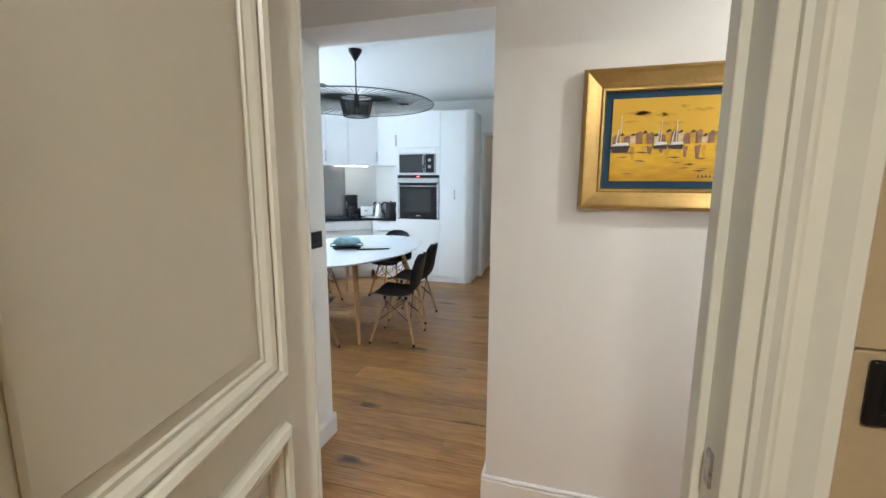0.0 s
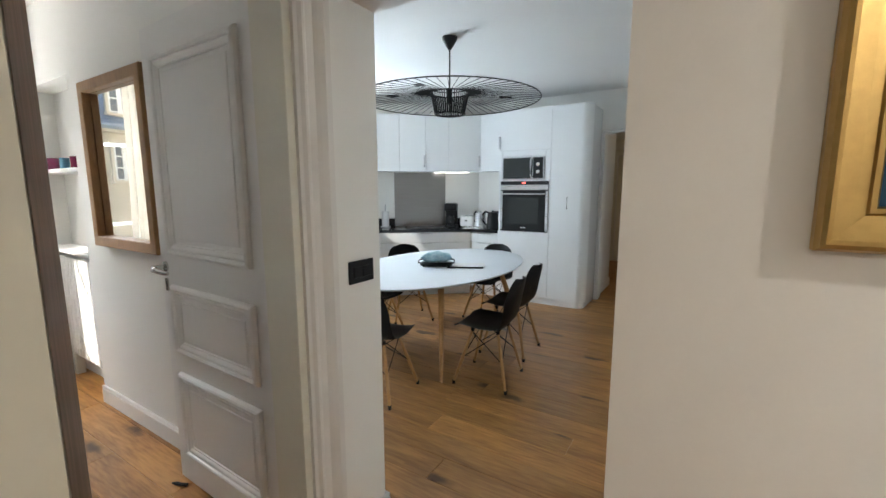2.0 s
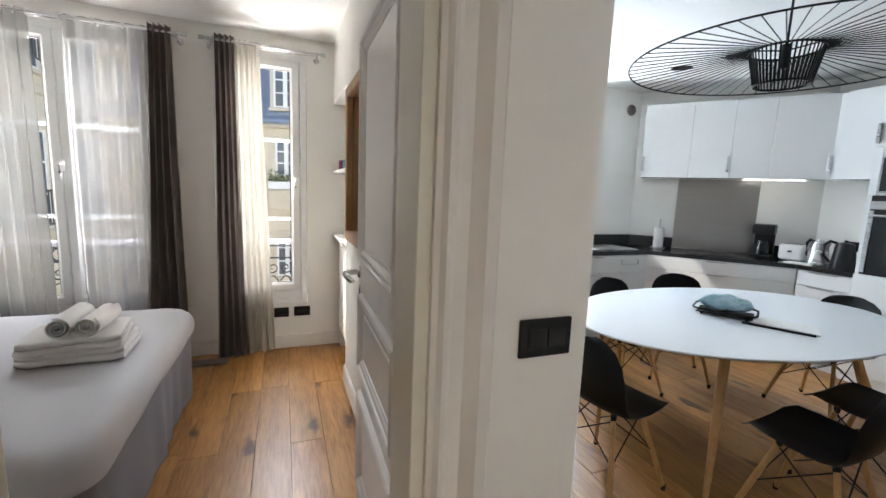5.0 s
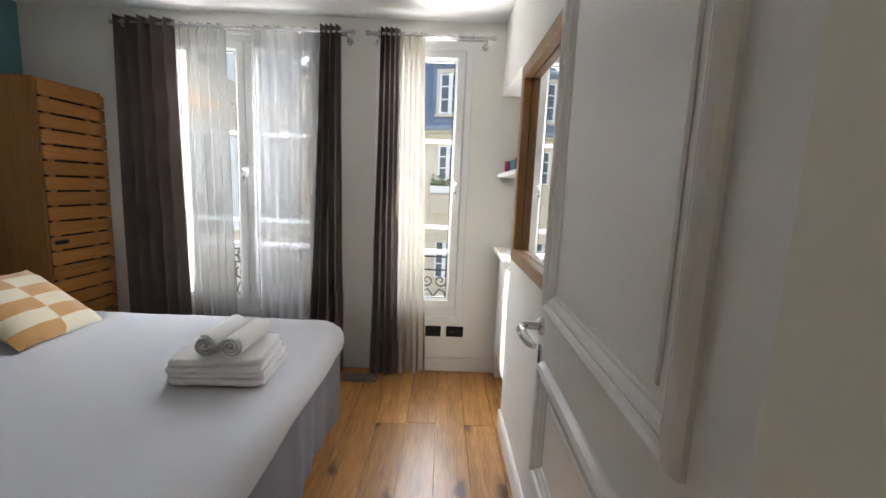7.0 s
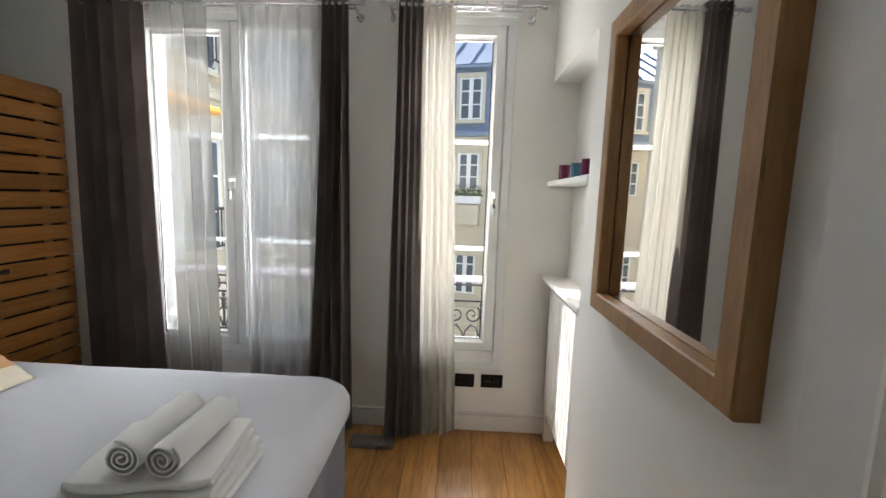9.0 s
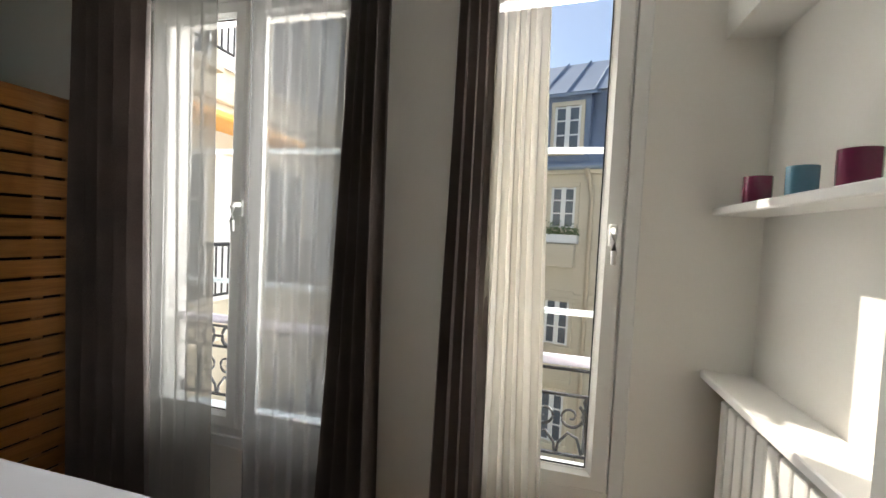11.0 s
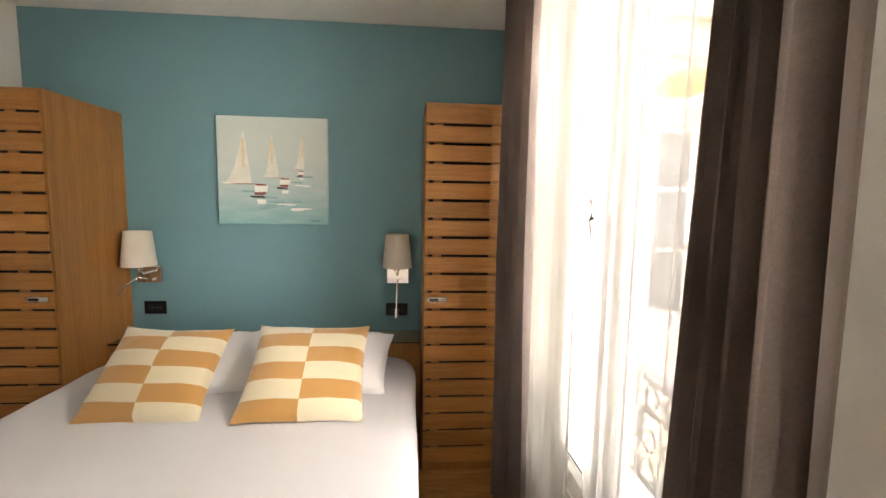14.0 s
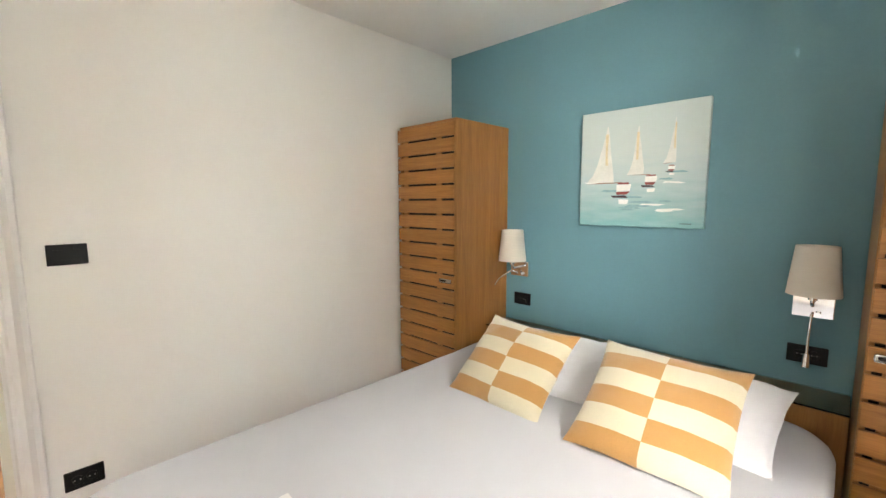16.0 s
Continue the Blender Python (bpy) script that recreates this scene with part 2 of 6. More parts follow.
CARCASS = wood("honey_oak_panel", (0.40, 0.182, 0.05), (0.29, 0.122, 0.032), (26, 26, 1.3), 0.42, 0.0, 0.05)
FRAME_OAK = wood("mirror_oak", (0.42, 0.23, 0.09), (0.30, 0.15, 0.055), (14, 14, 2), 0.4, 0, 0.05)
LEG = wood("beech_legs", (0.50, 0.28, 0.11), (0.38, 0.19, 0.065), (20, 20, 2), 0.4, 0, 0.08)
MIRROR = material("mirror_silver", (0.92, 0.93, 0.92), 0.015, 1.0, 0.0)
GLASS = glass("window_glass")
GLASS_TINT = glass("shelf_glass", (0.8, 0.92, 0.86))
BLACK = material("black_plastic", (0.008, 0.008, 0.009), 0.38, 0, 0.2, 8, 0.1, 200, spec=0.3)
SEAT = material("black_moulded_shell", (0.008, 0.008, 0.009), 0.42, 0, 0.2, 8, 0.15, 300, spec=0.3)
WIRE = material("black_metal", (0.006, 0.006, 0.006), 0.5, 0.0, 0.2, 10, spec=0.25)
STEEL = material("brushed_steel", (0.55, 0.55, 0.56), 0.28, 1.0, 0.05, 3, 0.1, 200, (1, 1, 30))
CHROME = material("polished_chrome", (0.85, 0.85, 0.86), 0.07, 1.0, 0.02)
NICKEL = material("satin_nickel", (0.62, 0.61, 0.59), 0.25, 1.0, 0.04)
LACQUER = material("white_gloss_lacquer", (0.82, 0.83, 0.83), 0.16, 0, 0.01, 1.0, coat=0.05, spec=0.35)
STONE = material("black_granite", (0.02, 0.02, 0.022), 0.14, 0, 0.5, 120, 0, 200)
SPLASH = material("steel_splashback", (0.33, 0.32, 0.31), 0.32, 1.0, 0.05, 2, 0.1, 150, (1, 1, 20))
TABLETOP = material("white_table_laminate", (0.74, 0.77, 0.80), 0.3, 0, 0.02, 2)
LINEN = fabric("white_cotton_cover", (0.56, 0.56, 0.59), 1400, 0.85, 0.15, 0.02)
PILLOW = fabric("white_pillow_cotton", (0.70, 0.70, 0.72), 1200, 0.85, 0.15, 0.03)
TOWEL = material("white_terry", (0.80, 0.79, 0.77), 0.95, 0, 0.03, 6, 1.0, 500, sheen=0.4)
SKIRT = fabric("grey_blue_bed_skirt", (0.21, 0.22, 0.27), 900, 0.9, 0.3, 0.08)
CURTAIN = fabric("taupe_grey_curtain", (0.195, 0.16, 0.148), 1500, 0.9, 0.2, 0.3, 0.3)
SHEER = sheer("ivory_sheer", (0.31, 0.305, 0.29), 0.25, 0.26)
SHEER_OPEN = sheer("ivory_sheer_thin", (0.30, 0.298, 0.296), 0.32, 0.28)
SHEER_CREAM = sheer("cream_sheer_gathered", (0.50, 0.47, 0.41), 0.08, 0.28)
SHADE = fabric("cream_lamp_shade", (0.84, 0.79, 0.70), 1400, 0.85, 0.2, 0.03, 0.1, 0.3)
OCHRE = fabric("ochre_velvet", (0.44, 0.235, 0.075), 900, 0.85, 0.3, 0.12, 0.5)
CREAM = fabric("cream_velvet", (0.60, 0.54, 0.40), 900, 0.85, 0.3, 0.08, 0.5)
GOLD = material("gilt_frame", (0.46, 0.31, 0.115), 0.42, 1.0, 0.14, 12, 0.3, 60)
NAVY = material("navy_mount", (0.012, 0.055, 0.11), 0.8, 0, 0.1, 40, 0.3, 400)
TILE = material("beige_wall_tile", (0.46, 0.36, 0.22), 0.25, 0, 0.08, 4)
BERRY = material("berry_glaze", (0.16, 0.012, 0.06), 0.18, 0, 0.08, 10, coat=0.5)
BLUE = material("blue_glaze", (0.10, 0.25, 0.36), 0.2, 0, 0.08, 10, coat=0.5)
RADIATOR = material("radiator_enamel", (0.80, 0.80, 0.78), 0.28, 0, 0.02, 3)
PLASTER = material("cream_facade_render", (0.56, 0.465, 0.33), 0.9, 0, 0.10, 1.2, 0.6, 25)
PALE = material("pale_facade_render", (0.62, 0.55, 0.42), 0.9, 0, 0.08, 1.0, 0.6, 25)
ZINC = material("zinc_roof", (0.30, 0.36, 0.44), 0.45, 0.5, 0.14, 1.6, 0.2, 30)
SLATE = material("blue_slate_roof", (0.17, 0.22, 0.31), 0.55, 0.1, 0.16, 2.5, 0.5, 30)
FAR_GLASS = material("dark_far_glass", (0.10, 0.12, 0.14), 0.1, 0, 0.3, 2)
FAR_WHITE = material("far_white_joinery", (0.78, 0.78, 0.75), 0.5, 0, 0.04, 4)
IRON = material("black_wrought_iron", (0.02, 0.02, 0.022), 0.5, 0.1, 0.2, 10, 0.3, 80)
BAR = material("pale_blue_painted_iron", (0.52, 0.60, 0.64), 0.4, 0, 0.08, 10, 0.2, 80)
RAIL = material("grey_lilac_handrail", (0.46, 0.43, 0.50), 0.45, 0, 0.08, 10, 0.2, 80)
LEAFY = material("window_box_leaves", (0.07, 0.13, 0.03), 0.6, 0, 0.4, 20)
PAPER = material("white_paper", (0.78, 0.78, 0.76), 0.7, 0, 0.03, 10)


# ---- mesh helpers ----
def box(bm, x0, x1, y0, y1, z0, z1, bevel=0.0, m=None, segments=1):
    mat4 = Matrix.LocRotScale(((x0 + x1) / 2, (y0 + y1) / 2, (z0 + z1) / 2), None, (abs(x1 - x0), abs(y1 - y0), abs(z1 - z0)))
    if m is not None:
        mat4 = m @ mat4
    got = bmesh.ops.create_cube(bm, size=1, matrix=mat4)["verts"]
    if bevel:
        edges = list({e for v in got for e in v.link_edges})
        bmesh.ops.bevel(bm, geom=edges, offset=bevel, segments=segments, affect="EDGES", profile=0.5)
    return bm


def cyl(bm, p0, p1, r0, r1=None, n=14):
    p0, p1 = Vector(p0), Vector(p1)
    d = p1 - p0
    m = Matrix.Translation((p0 + p1) / 2) @ d.to_track_quat("Z", "Y").to_matrix().to_4x4()
    bmesh.ops.create_cone(bm, cap_ends=True, segments=n, radius1=r0, radius2=r0 if r1 is None else r1, depth=d.length, matrix=m)
    return bm


def lathe(bm, profile, n=28, m=Matrix.Identity(4)):
    rings = []
    for r, z in profile:
        rings.append([bm.verts.new(m @ Vector((r * math.cos(2 * math.pi * k / n), r * math.sin(2 * math.pi * k / n), z))) for k in range(n)])
    for a, b in zip(rings, rings[1:]):
        for k in range(n):
            bm.faces.new((a[k], a[(k + 1) % n], b[(k + 1) % n], b[k]))
    if profile[0][0] > 1e-4:
        bm.faces.new(rings[0][::-1])
    if profile[-1][0] > 1e-4:
        bm.faces.new(rings[-1])
    return bm


def tube(bm, pts, r, n=8, closed=False):
    pts = [Vector(p) for p in pts]
    rings = []
    count = len(pts)
    for i, p in enumerate(pts):
        a = pts[(i - 1) % count] if closed or i else p
        b = pts[(i + 1) % count] if closed or i < count - 1 else p
        q = (b - a).normalized().to_track_quat("Z", "Y")
        rr = r[i] if isinstance(r, (list, tuple)) else r
        rings.append([bm.verts.new(p + q @ Vector((rr * math.cos(2 * math.pi * k / n), rr * math.sin(2 * math.pi * k / n), 0))) for k in range(n)])
    pairs = list(zip(rings, rings[1:])) + ([(rings[-1], rings[0])] if closed else [])
    for a, b in pairs:
        for k in range(n):
            bm.faces.new((a[k], a[(k + 1) % n], b[(k + 1) % n], b[k]))
    if not closed:
        bm.faces.new(rings[0][::-1])
        bm.faces.new(rings[-1])
    return bm


def sweep(bm, profile, path, closed=True):
    """A profile of (outward, up) pairs carried round a path of (corner, outward direction, up direction), mitred at the corners."""
    rings = [[bm.verts.new(Vector(c) + Vector(o) * a + Vector(u) * b) for a, b in profile] for c, o, u in path]
    pairs = list(zip(rings, rings[1:])) + ([(rings[-1], rings[0])] if closed else [])
    k = len(profile)
    for a, b in pairs:
        for i in range(k):
            bm.faces.new((a[i], a[(i + 1) % k], b[(i + 1) % k], b[i]))
    if not closed:
        bm.faces.new(rings[0][::-1])
        bm.faces.new(rings[-1])
    return bm


def mesh_of(name, bm, mat, smooth=False):
    bmesh.ops.recalc_face_normals(bm, faces=bm.faces)
    me = bpy.data.meshes.new(name)
    bm.to_mesh(me)
    bm.free()
    me.materials.append(mat)
    if smooth:
        me.polygons.foreach_set("use_smooth", [True] * len(me.polygons))
        me.set_sharp_from_angle(angle=radians(40))
    return me


def part(name, bm, mat, parent=None, label="", smooth=False):
    ob = new(name, mesh_of(name, bm, mat, smooth))
    if parent:
        ob.parent = parent
    if label:
        tagged(ob, label)
    return ob


def thing(name, label, category, m=None, group="", kind=""):
    ob = new(name)
    ob.empty_display_size = 0.1
    if m is not None:
        ob.matrix_world = m
    return tagged(ob, label, category, group, kind)


def single(name, bm, mat, label, category, group="", kind="", smooth=False):
    return tagged(part(name, bm, mat, None, "", smooth), label, category, group, kind)


def boxes(name, mat, parent, rows, bevel=0.0, label=""):
    bm = bmesh.new()
    for r in rows:
        box(bm, *r, bevel)
    return part(name, bm, mat, parent, label)


B = bmesh.new


# ---- large structure ----
XW, XE, YS, YN, H = -4.40, -1.38, -1.84, 1.75, 2.70
HALL_X = -1.25


def structure(name, rows, mat, label, category="wall"):
    bm = B()
    for r in rows:
        box(bm, *r)
    return single(name, bm, mat, label, category, kind="structure")


W1, W2, W3 = (-0.80, 0.42, 0.41, 2.55), (0.80, 1.52, 0.41, 2.55), (3.88, 4.44, 0.95, 2.55)
rows = []
edge = -2.1
for y0, y1, z0, z1 in (W1, W2, W3):
    rows += [(XW - 0.30, XW, edge, y0, -0.1, 2.9), (XW - 0.30, XW, y0, y1, -0.1, z0), (XW - 0.30, XW, y0, y1, z1, 2.9)]
    edge = y1
rows.append((XW - 0.30, XW, edge, 7.0, -0.1, 2.9))
structure("wall_west", rows, WALL, "white painted outer wall with window openings")
structure("wall_south", [(XW, HALL_X, YS - 0.2, YS, -0.1, 2.9)], TEAL, "matt teal painted wall behind the bed")
structure("wall_east", [(XE, HALL_X, YS, 0.83, -0.1, 2.9), (XE, HALL_X, 0.83, 1.58, 2.2, 2.9), (XE, HALL_X, 1.58, 1.97, -0.1, 2.9)],
          WALL, "white painted partition wall with a doorway")
structure("wall_north", [(-3.6, XE, YN, 1.97, -0.1, 2.9), (XW, -3.6, 1.905, 1.97, -0.1, 2.19), (XW, -3.6, YN, 1.97, 2.19, 2.9)],
          WALL, "white painted wall with a recessed niche")
structure("wall_hall", [(-0.30, 1.9, 1.72, 1.97, -0.1, 2.9), (HALL_X, -0.30, 1.72, 1.97, 2.13, 2.9)], HALL_WALL,
          "cream painted hall wall beside a wide opening")
structure("wall_bathroom", [(HALL_X, -0.74, 0.66, 0.78, -0.1, 2.9), (0.267, 1.9, 0.66, 0.78, -0.1, 2.9), (-0.74, 0.267, 0.66, 0.78, 2.15, 2.9)],
          HALL_WALL, "cream painted bathroom partition with a doorway")
structure("wall_bathroom_side", [(-1.35, -1.25, -1.9, 0.66, -0.1, 2.6), (1.3, 1.4, -1.9, 0.66, -0.1, 2.6), (-1.25, 1.3, -1.9, -1.8, -0.1, 2.6)],
          TILE, "beige bathroom walls")
structure("wall_hall_end", [(1.8, 1.9, 0.78, 1.72, -0.1, 2.6)], HALL_WALL, "cream painted end wall of the hall")
structure("wall_kitchen_back", [(-3.2, -1.25, 6.38, 6.55, -0.1, 2.9), (-1.25, -0.35, 6.38, 6.55, 2.17, 2.9), (-0.35, 0.9, 6.38, 6.55, -0.1, 2.9)],
          WALL, "white kitchen wall with an open doorway")
structure("wall_kitchen_side", [(0.7, 0.9, 1.97, 6.38, -0.1, 2.9)], WALL, "white kitchen side wall")
structure("wall_corridor", [(-1.45, -1.30, 6.55, 7.4, -0.1, 2.6), (-2.5, -2.4, 7.4, 9.9, -0.1, 2.6), (-2.4, -1.45, 7.28, 7.4, -0.1, 2.6),
                            (-0.35, -0.2, 6.55, 9.9, -0.1, 2.6), (-2.4, -0.35, 9.75, 9.9, -0.1, 2.6)], HALL_WALL, "cream painted corridor walls")
structure("ceiling_bedroom", [(XW, HALL_X, YS, 1.97, H, H + 0.1)], CEILING, "white painted bedroom ceiling", "ceiling")
structure("ceiling_kitchen", [(XW, 0.9, 1.97, 6.55, H, H + 0.1)], CEILING, "white painted kitchen ceiling", "ceiling")
structure("ceiling_hall", [(HALL_X, 1.9, 0.66, 1.72, 2.45, 2.55), (-1.35, 1.4, -1.9, 0.66, 2.45, 2.55)], CEILING, "white painted hall ceiling", "ceiling")
structure("ceiling_corridor", [(-2.5, -0.2, 6.55, 9.9, 2.45, 2.55)], CEILING, "white painted corridor ceiling", "ceiling")
# slanting wall across the kitchen corner
DIAG = Matrix(((0.772, -0.636, 0, -4.4), (0.636, 0.772, 0, 5.27), (0, 0, 1, 0), (0, 0, 0, 1)))
bm = B()
box(bm, -0.1, 1.85, 0.0, 0.14, -0.1, 2.9, 0, DIAG)
single("wall_kitchen_corner", bm, WALL, "white slanting wall across the kitchen corner", "wall", kind="structure")


def skirting(rows):
    """Baseboard pieces: x0, x1, y0, y1."""
    bm = B()
    for x0, x1, y0, y1 in rows:
        box(bm, x0, x1, y0, y1, 0, 0.105, 0.004)
        box(bm, x0, x1, y0, y1, 0.108, 0.125, 0.006)
    return bm


single("baseboard", skirting([(XW, XW + 0.018, -1.84, 1.905), (-3.6, -1.5, YN - 0.018, YN), (XE - 0.018, XE, -1.2, 0.73), (-4.38, -3.6, 1.887, 1.905),
                              (HALL_X, HALL_X + 0.018, 1.712, 1.988), (HALL_X - 0.4, HALL_X + 0.018, 1.97, 1.988), (-0.318, 1.8, 1.702, 1.72),
                              (-0.318, -0.30, 1.72, 1.97), (-1.30, -1.282, 6.40, 7.4)]),
       GLOSS, "white painted baseboard along the walls", "baseboard", kind="structure")


# ---- floors: oak planks laid along x ----
def floor(name, label, areas, seed, wide=0.187, joined=False):
    rnd = random.Random(seed)
    bm = B()
    for x0, x1, y0, y1 in areas:
        box(bm, x0, x1, y0, y1, -0.06, -0.006)
    base = single(name, bm, GAP, label, "floor", kind="structure")
    rest = B()
    for x0, x1, y0, y1 in areas:
        rows_n = math.ceil((y1 - y0) / wide - 0.05)
        for r in range(rows_n):
            a, b = y0 + r * wide, min(y1, y0 + (r + 1) * wide)
            x = x0
            first = rnd.uniform(0.5, 1.7)
            while x < x1 - 0.01:
                end = min(x1, x + first)
                if x1 - end < 0.35:
                    end = x1
                first = rnd.uniform(1.2, 2.1)
                if joined:
                    box(rest, x + 0.0006, end - 0.0006, a + 0.0006, b - 0.0006, -0.006, rnd.uniform(-0.0006, 0), 0)
                else:
                    pb = B()
                    l2, w2 = (end - x) / 2 - 0.0006, (b - a) / 2 - 0.0006
                    box(pb, -l2, l2, -w2, w2, -0.006, 0, 0.0018)
                    p = part("plank", pb, FLOOR, base)
                    p.location = ((x + end) / 2, (a + b) / 2, rnd.uniform(-0.0006, 0))
                x = end
    if joined:
        tagged(part("plank_field", rest, FLOOR, base), kind="stuff")
    else:
        rest.free()
    return base


# ---- doors ----
CASING = [(0, 0), (0, 0.014), (0.012, 0.018), (0.022, 0.028), (0.03, 0.028), (0.042, 0.02), (0.07, 0.02), (0.082, 0.03), (0.098, 0.042), (0.122, 0.042), (0.13, 0.034), (0.13, 0)]
MOULD = [(0, 0), (0, 0.007), (0.005, 0.018), (0.015, 0.023), (0.023, 0.019), (0.026, 0.011), (0.034, 0.015), (0.042, 0.012), (0.050, 0.005), (0.056, 0.005), (0.058, 0)]


def casing(name, a, b, z, origin, along, out, mat, label, scale=1.0):
    """A moulded architrave round a doorway from a to b along a wall."""
    o, al, u = Vector(origin), Vector(along), Vector(out)
    up = Vector((0, 0, 1))
    path = [(o + al * a, -al, u), (o + al * a + up * z, -al + up, u), (o + al * b + up * z, al + up, u), (o + al * b, al, u)]
    bm = sweep(B(), [(p * scale, q) for p, q in CASING], path, closed=False)
    return single(name, bm, mat, label, "door frame", kind="structure")


def lining(name, rows, mat, label):
    bm = B()
    for r in rows:
        box(bm, *r, 0.002)
    return single(name, bm, mat, label, "door frame", kind="structure")


def lever_handle(parent, x, z, side, y, toward):
    h = part("door_handle", lathe(B(), [(0.0, 0), (0.026, 0), (0.026, 0.006), (0.022, 0.010), (0.011, 0.012), (0.011, 0.050), (0.0, 0.052)], 24,
                                  Matrix.Translation((x, y, z)) @ pose(0, 0, 0, -90 * side, 0, 0)), NICKEL, parent, "satin nickel lever handle", True)
    pts = [(x, y + side * 0.045, z), (x + toward * 0.008, y + side * 0.060, z), (x + toward * 0.03, y + side * 0.066, z - 0.002), (x + toward * 0.07, y + side * 0.064, z - 0.006), (x + toward * 0.105, y + side * 0.056, z - 0.011), (x + toward * 0.122, y + side * 0.046, z - 0.014)]
    part("lever", tube(B(), pts, [0.011, 0.0125, 0.013, 0.012, 0.011, 0.008], 12), NICKEL, h, "", True)
    e = B()
    box(e, x - 0.014, x + 0.014, y, y + side * 0.004, z - 0.115, z - 0.055, 0.004, segments=2)
    part("keyhole_plate", e, NICKEL, parent, "satin nickel keyhole plate")
    k = B()
    box(k, x - 0.003, x + 0.003, y + side * 0.0035, y + side * 0.0055, z - 0.098, z - 0.072)
    part("keyhole", k, BLACK, parent)


def door_leaf(name, width, height, m, mat, label, thick=0.04, handle=True, field=0.10, rails=None):
    """A panelled door, hinged at its origin, reaching along +x, its faces across y."""
    d = thing(name, label, "door", m, kind="structure")
    b = B()
    box(b, 0, width, -thick / 2, thick / 2, 0.012, height, 0.003)
    part("leaf", b, mat, d)
    for z0, z1 in rails or ((0.17, 0.60), (0.70, 1.03), (1.17, height - 0.13)):
        for side in (-1, 1):
            y = side * thick / 2
            corners = [(field, z0, -1, -1), (width - field, z0, 1, -1), (width - field, z1, 1, 1), (field, z1, -1, 1)]
            path = [((x, y, z), (-sx, 0, -sz), (0, side, 0)) for x, z, sx, sz in corners]
            part("panel_moulding", sweep(B(), MOULD, path), mat, d)
            f = B()
            box(f, field + 0.075, width - field - 0.075, y - side * 0.002, y + side * 0.005, z0 + 0.075, z1 - 0.075, 0.004)
            part("panel", f, mat, d)
    if handle:
        for side in (-1, 1):
            lever_handle(d, width - 0.045, 1.11, side, side * thick / 2, -1)
        lk = B()
        box(lk, width - 0.001, width + 0.002, -0.011, 0.011, 1.0, 1.2, 0.001)
        part("lock_plate", lk, NICKEL, d)
    return d


def hinge(parent_m, z, mat):
    bm = B()
    cyl(bm, (0, 0, z - 0.05), (0, 0, z - 0.001), 0.008, n=12)
    cyl(bm, (0, 0, z + 0.001), (0, 0, z + 0.05), 0.008, n=12)
    cyl(bm, (0, 0, z + 0.05), (0, 0, z + 0.058), 0.006, 0.002, n=12)
    bm.transform(parent_m)
    return bm


leaf_dir = math.degrees(math.atan2(1.645 - 1.625, -2.32 + 1.46))
bed_door = door_leaf("door_1", 0.855, 2.17, pose(-1.46, 1.625, 0, 0, 0, leaf_dir), GLOSS, "white painted three-panel door standing open against the wall")
for z in (0.25, 0.98, 1.78, 1.96):
    part("hinge", hinge(pose(0.0, -0.028, 0), z, GLOSS), GLOSS, bed_door, "", True)
casing("door_frame_1", 0.83, 1.58, 2.2, (HALL_X, 0, 0), (0, 1, 0), (1, 0, 0), HALL_WALL, "cream moulded architrave round the bedroom door")
casing("door_frame_2", 0.83, 1.58, 2.2, (XE, 0, 0), (0, 1, 0), (-1, 0, 0), GLOSS, "white moulded architrave on the bedroom side", 0.75)
lining("door_lining_1", [(XE - 0.001, HALL_X + 0.001, 0.83, 0.862, 0, 2.2), (XE - 0.03, HALL_X + 0.001, 1.55, 1.58, 0, 2.2), (XE - 0.001, HALL_X + 0.001, 0.862, 1.55, 2.17, 2.2)], JAMB, "cream painted door lining")
sp = B()
for z in (0.98, 1.08):
    box(sp, -1.345, -1.325, 0.861, 0.8635, z - 0.02, z + 0.02, 0.001)
single("strike_plate", sp, STEEL, "steel strike plate in the door lining", "strike plate", kind="structure")
bath_door = door_leaf("door_2", 0.73, 2.12, pose(-0.4926, 0.676, 0, 0, 0, 281.5), JAMB, "cream painted three-panel bathroom door standing open", field=0.135, rails=((0.17, 0.60), (0.69, 1.05), (1.127, 2.0)))
lining("door_lining_2", [(0.242, 0.267, 0.655, 0.785, 0, 2.15), (-0.74, 0.242, 0.655, 0.785, 2.125, 2.15), (0.227, 0.243, 0.735, 0.785, 0, 2.125)], JAMB, "cream painted bathroom door lining")


def upright(name, plan, mat, label):
    """A full-height post with the given outline in plan."""
    bm = B()
    low = [bm.verts.new((x, y, 0)) for x, y in plan]
    high = [bm.verts.new((x, y, 2.124)) for x, y in plan]
    bm.faces.new(low[::-1])
    bm.faces.new(high)
    for k in range(len(plan)):
        q = (k + 1) % len(plan)
        bm.faces.new((low[k], low[q], high[q], high[k]))
    single(name, bm, mat, label, "door frame", kind="structure")


upright("door_jamb", [(-0.739, 0.655), (-0.50, 0.655), (-0.474, 0.688), (-0.526, 0.771), (-0.534, 0.775), (-0.739, 0.775)], JAMB, "cream painted splayed jamb of the bathroom door")
# added strip with the shade behind the jamb put into its brown
upright("door_edge_strip", [(-0.739, 0.7755), (-0.537, 0.7755), (-0.528, 0.773), (-0.62, 0.809), (-0.739, 0.809)], BROWN, "strip on the door jamb, coloured brown for shade")
casing("door_frame_3", -0.74, 0.267, 2.15, (0, 0.66, 0), (1, 0, 0), (0, -1, 0), JAMB, "cream moulded architrave on the bathroom side", 0.7)
sp = B()
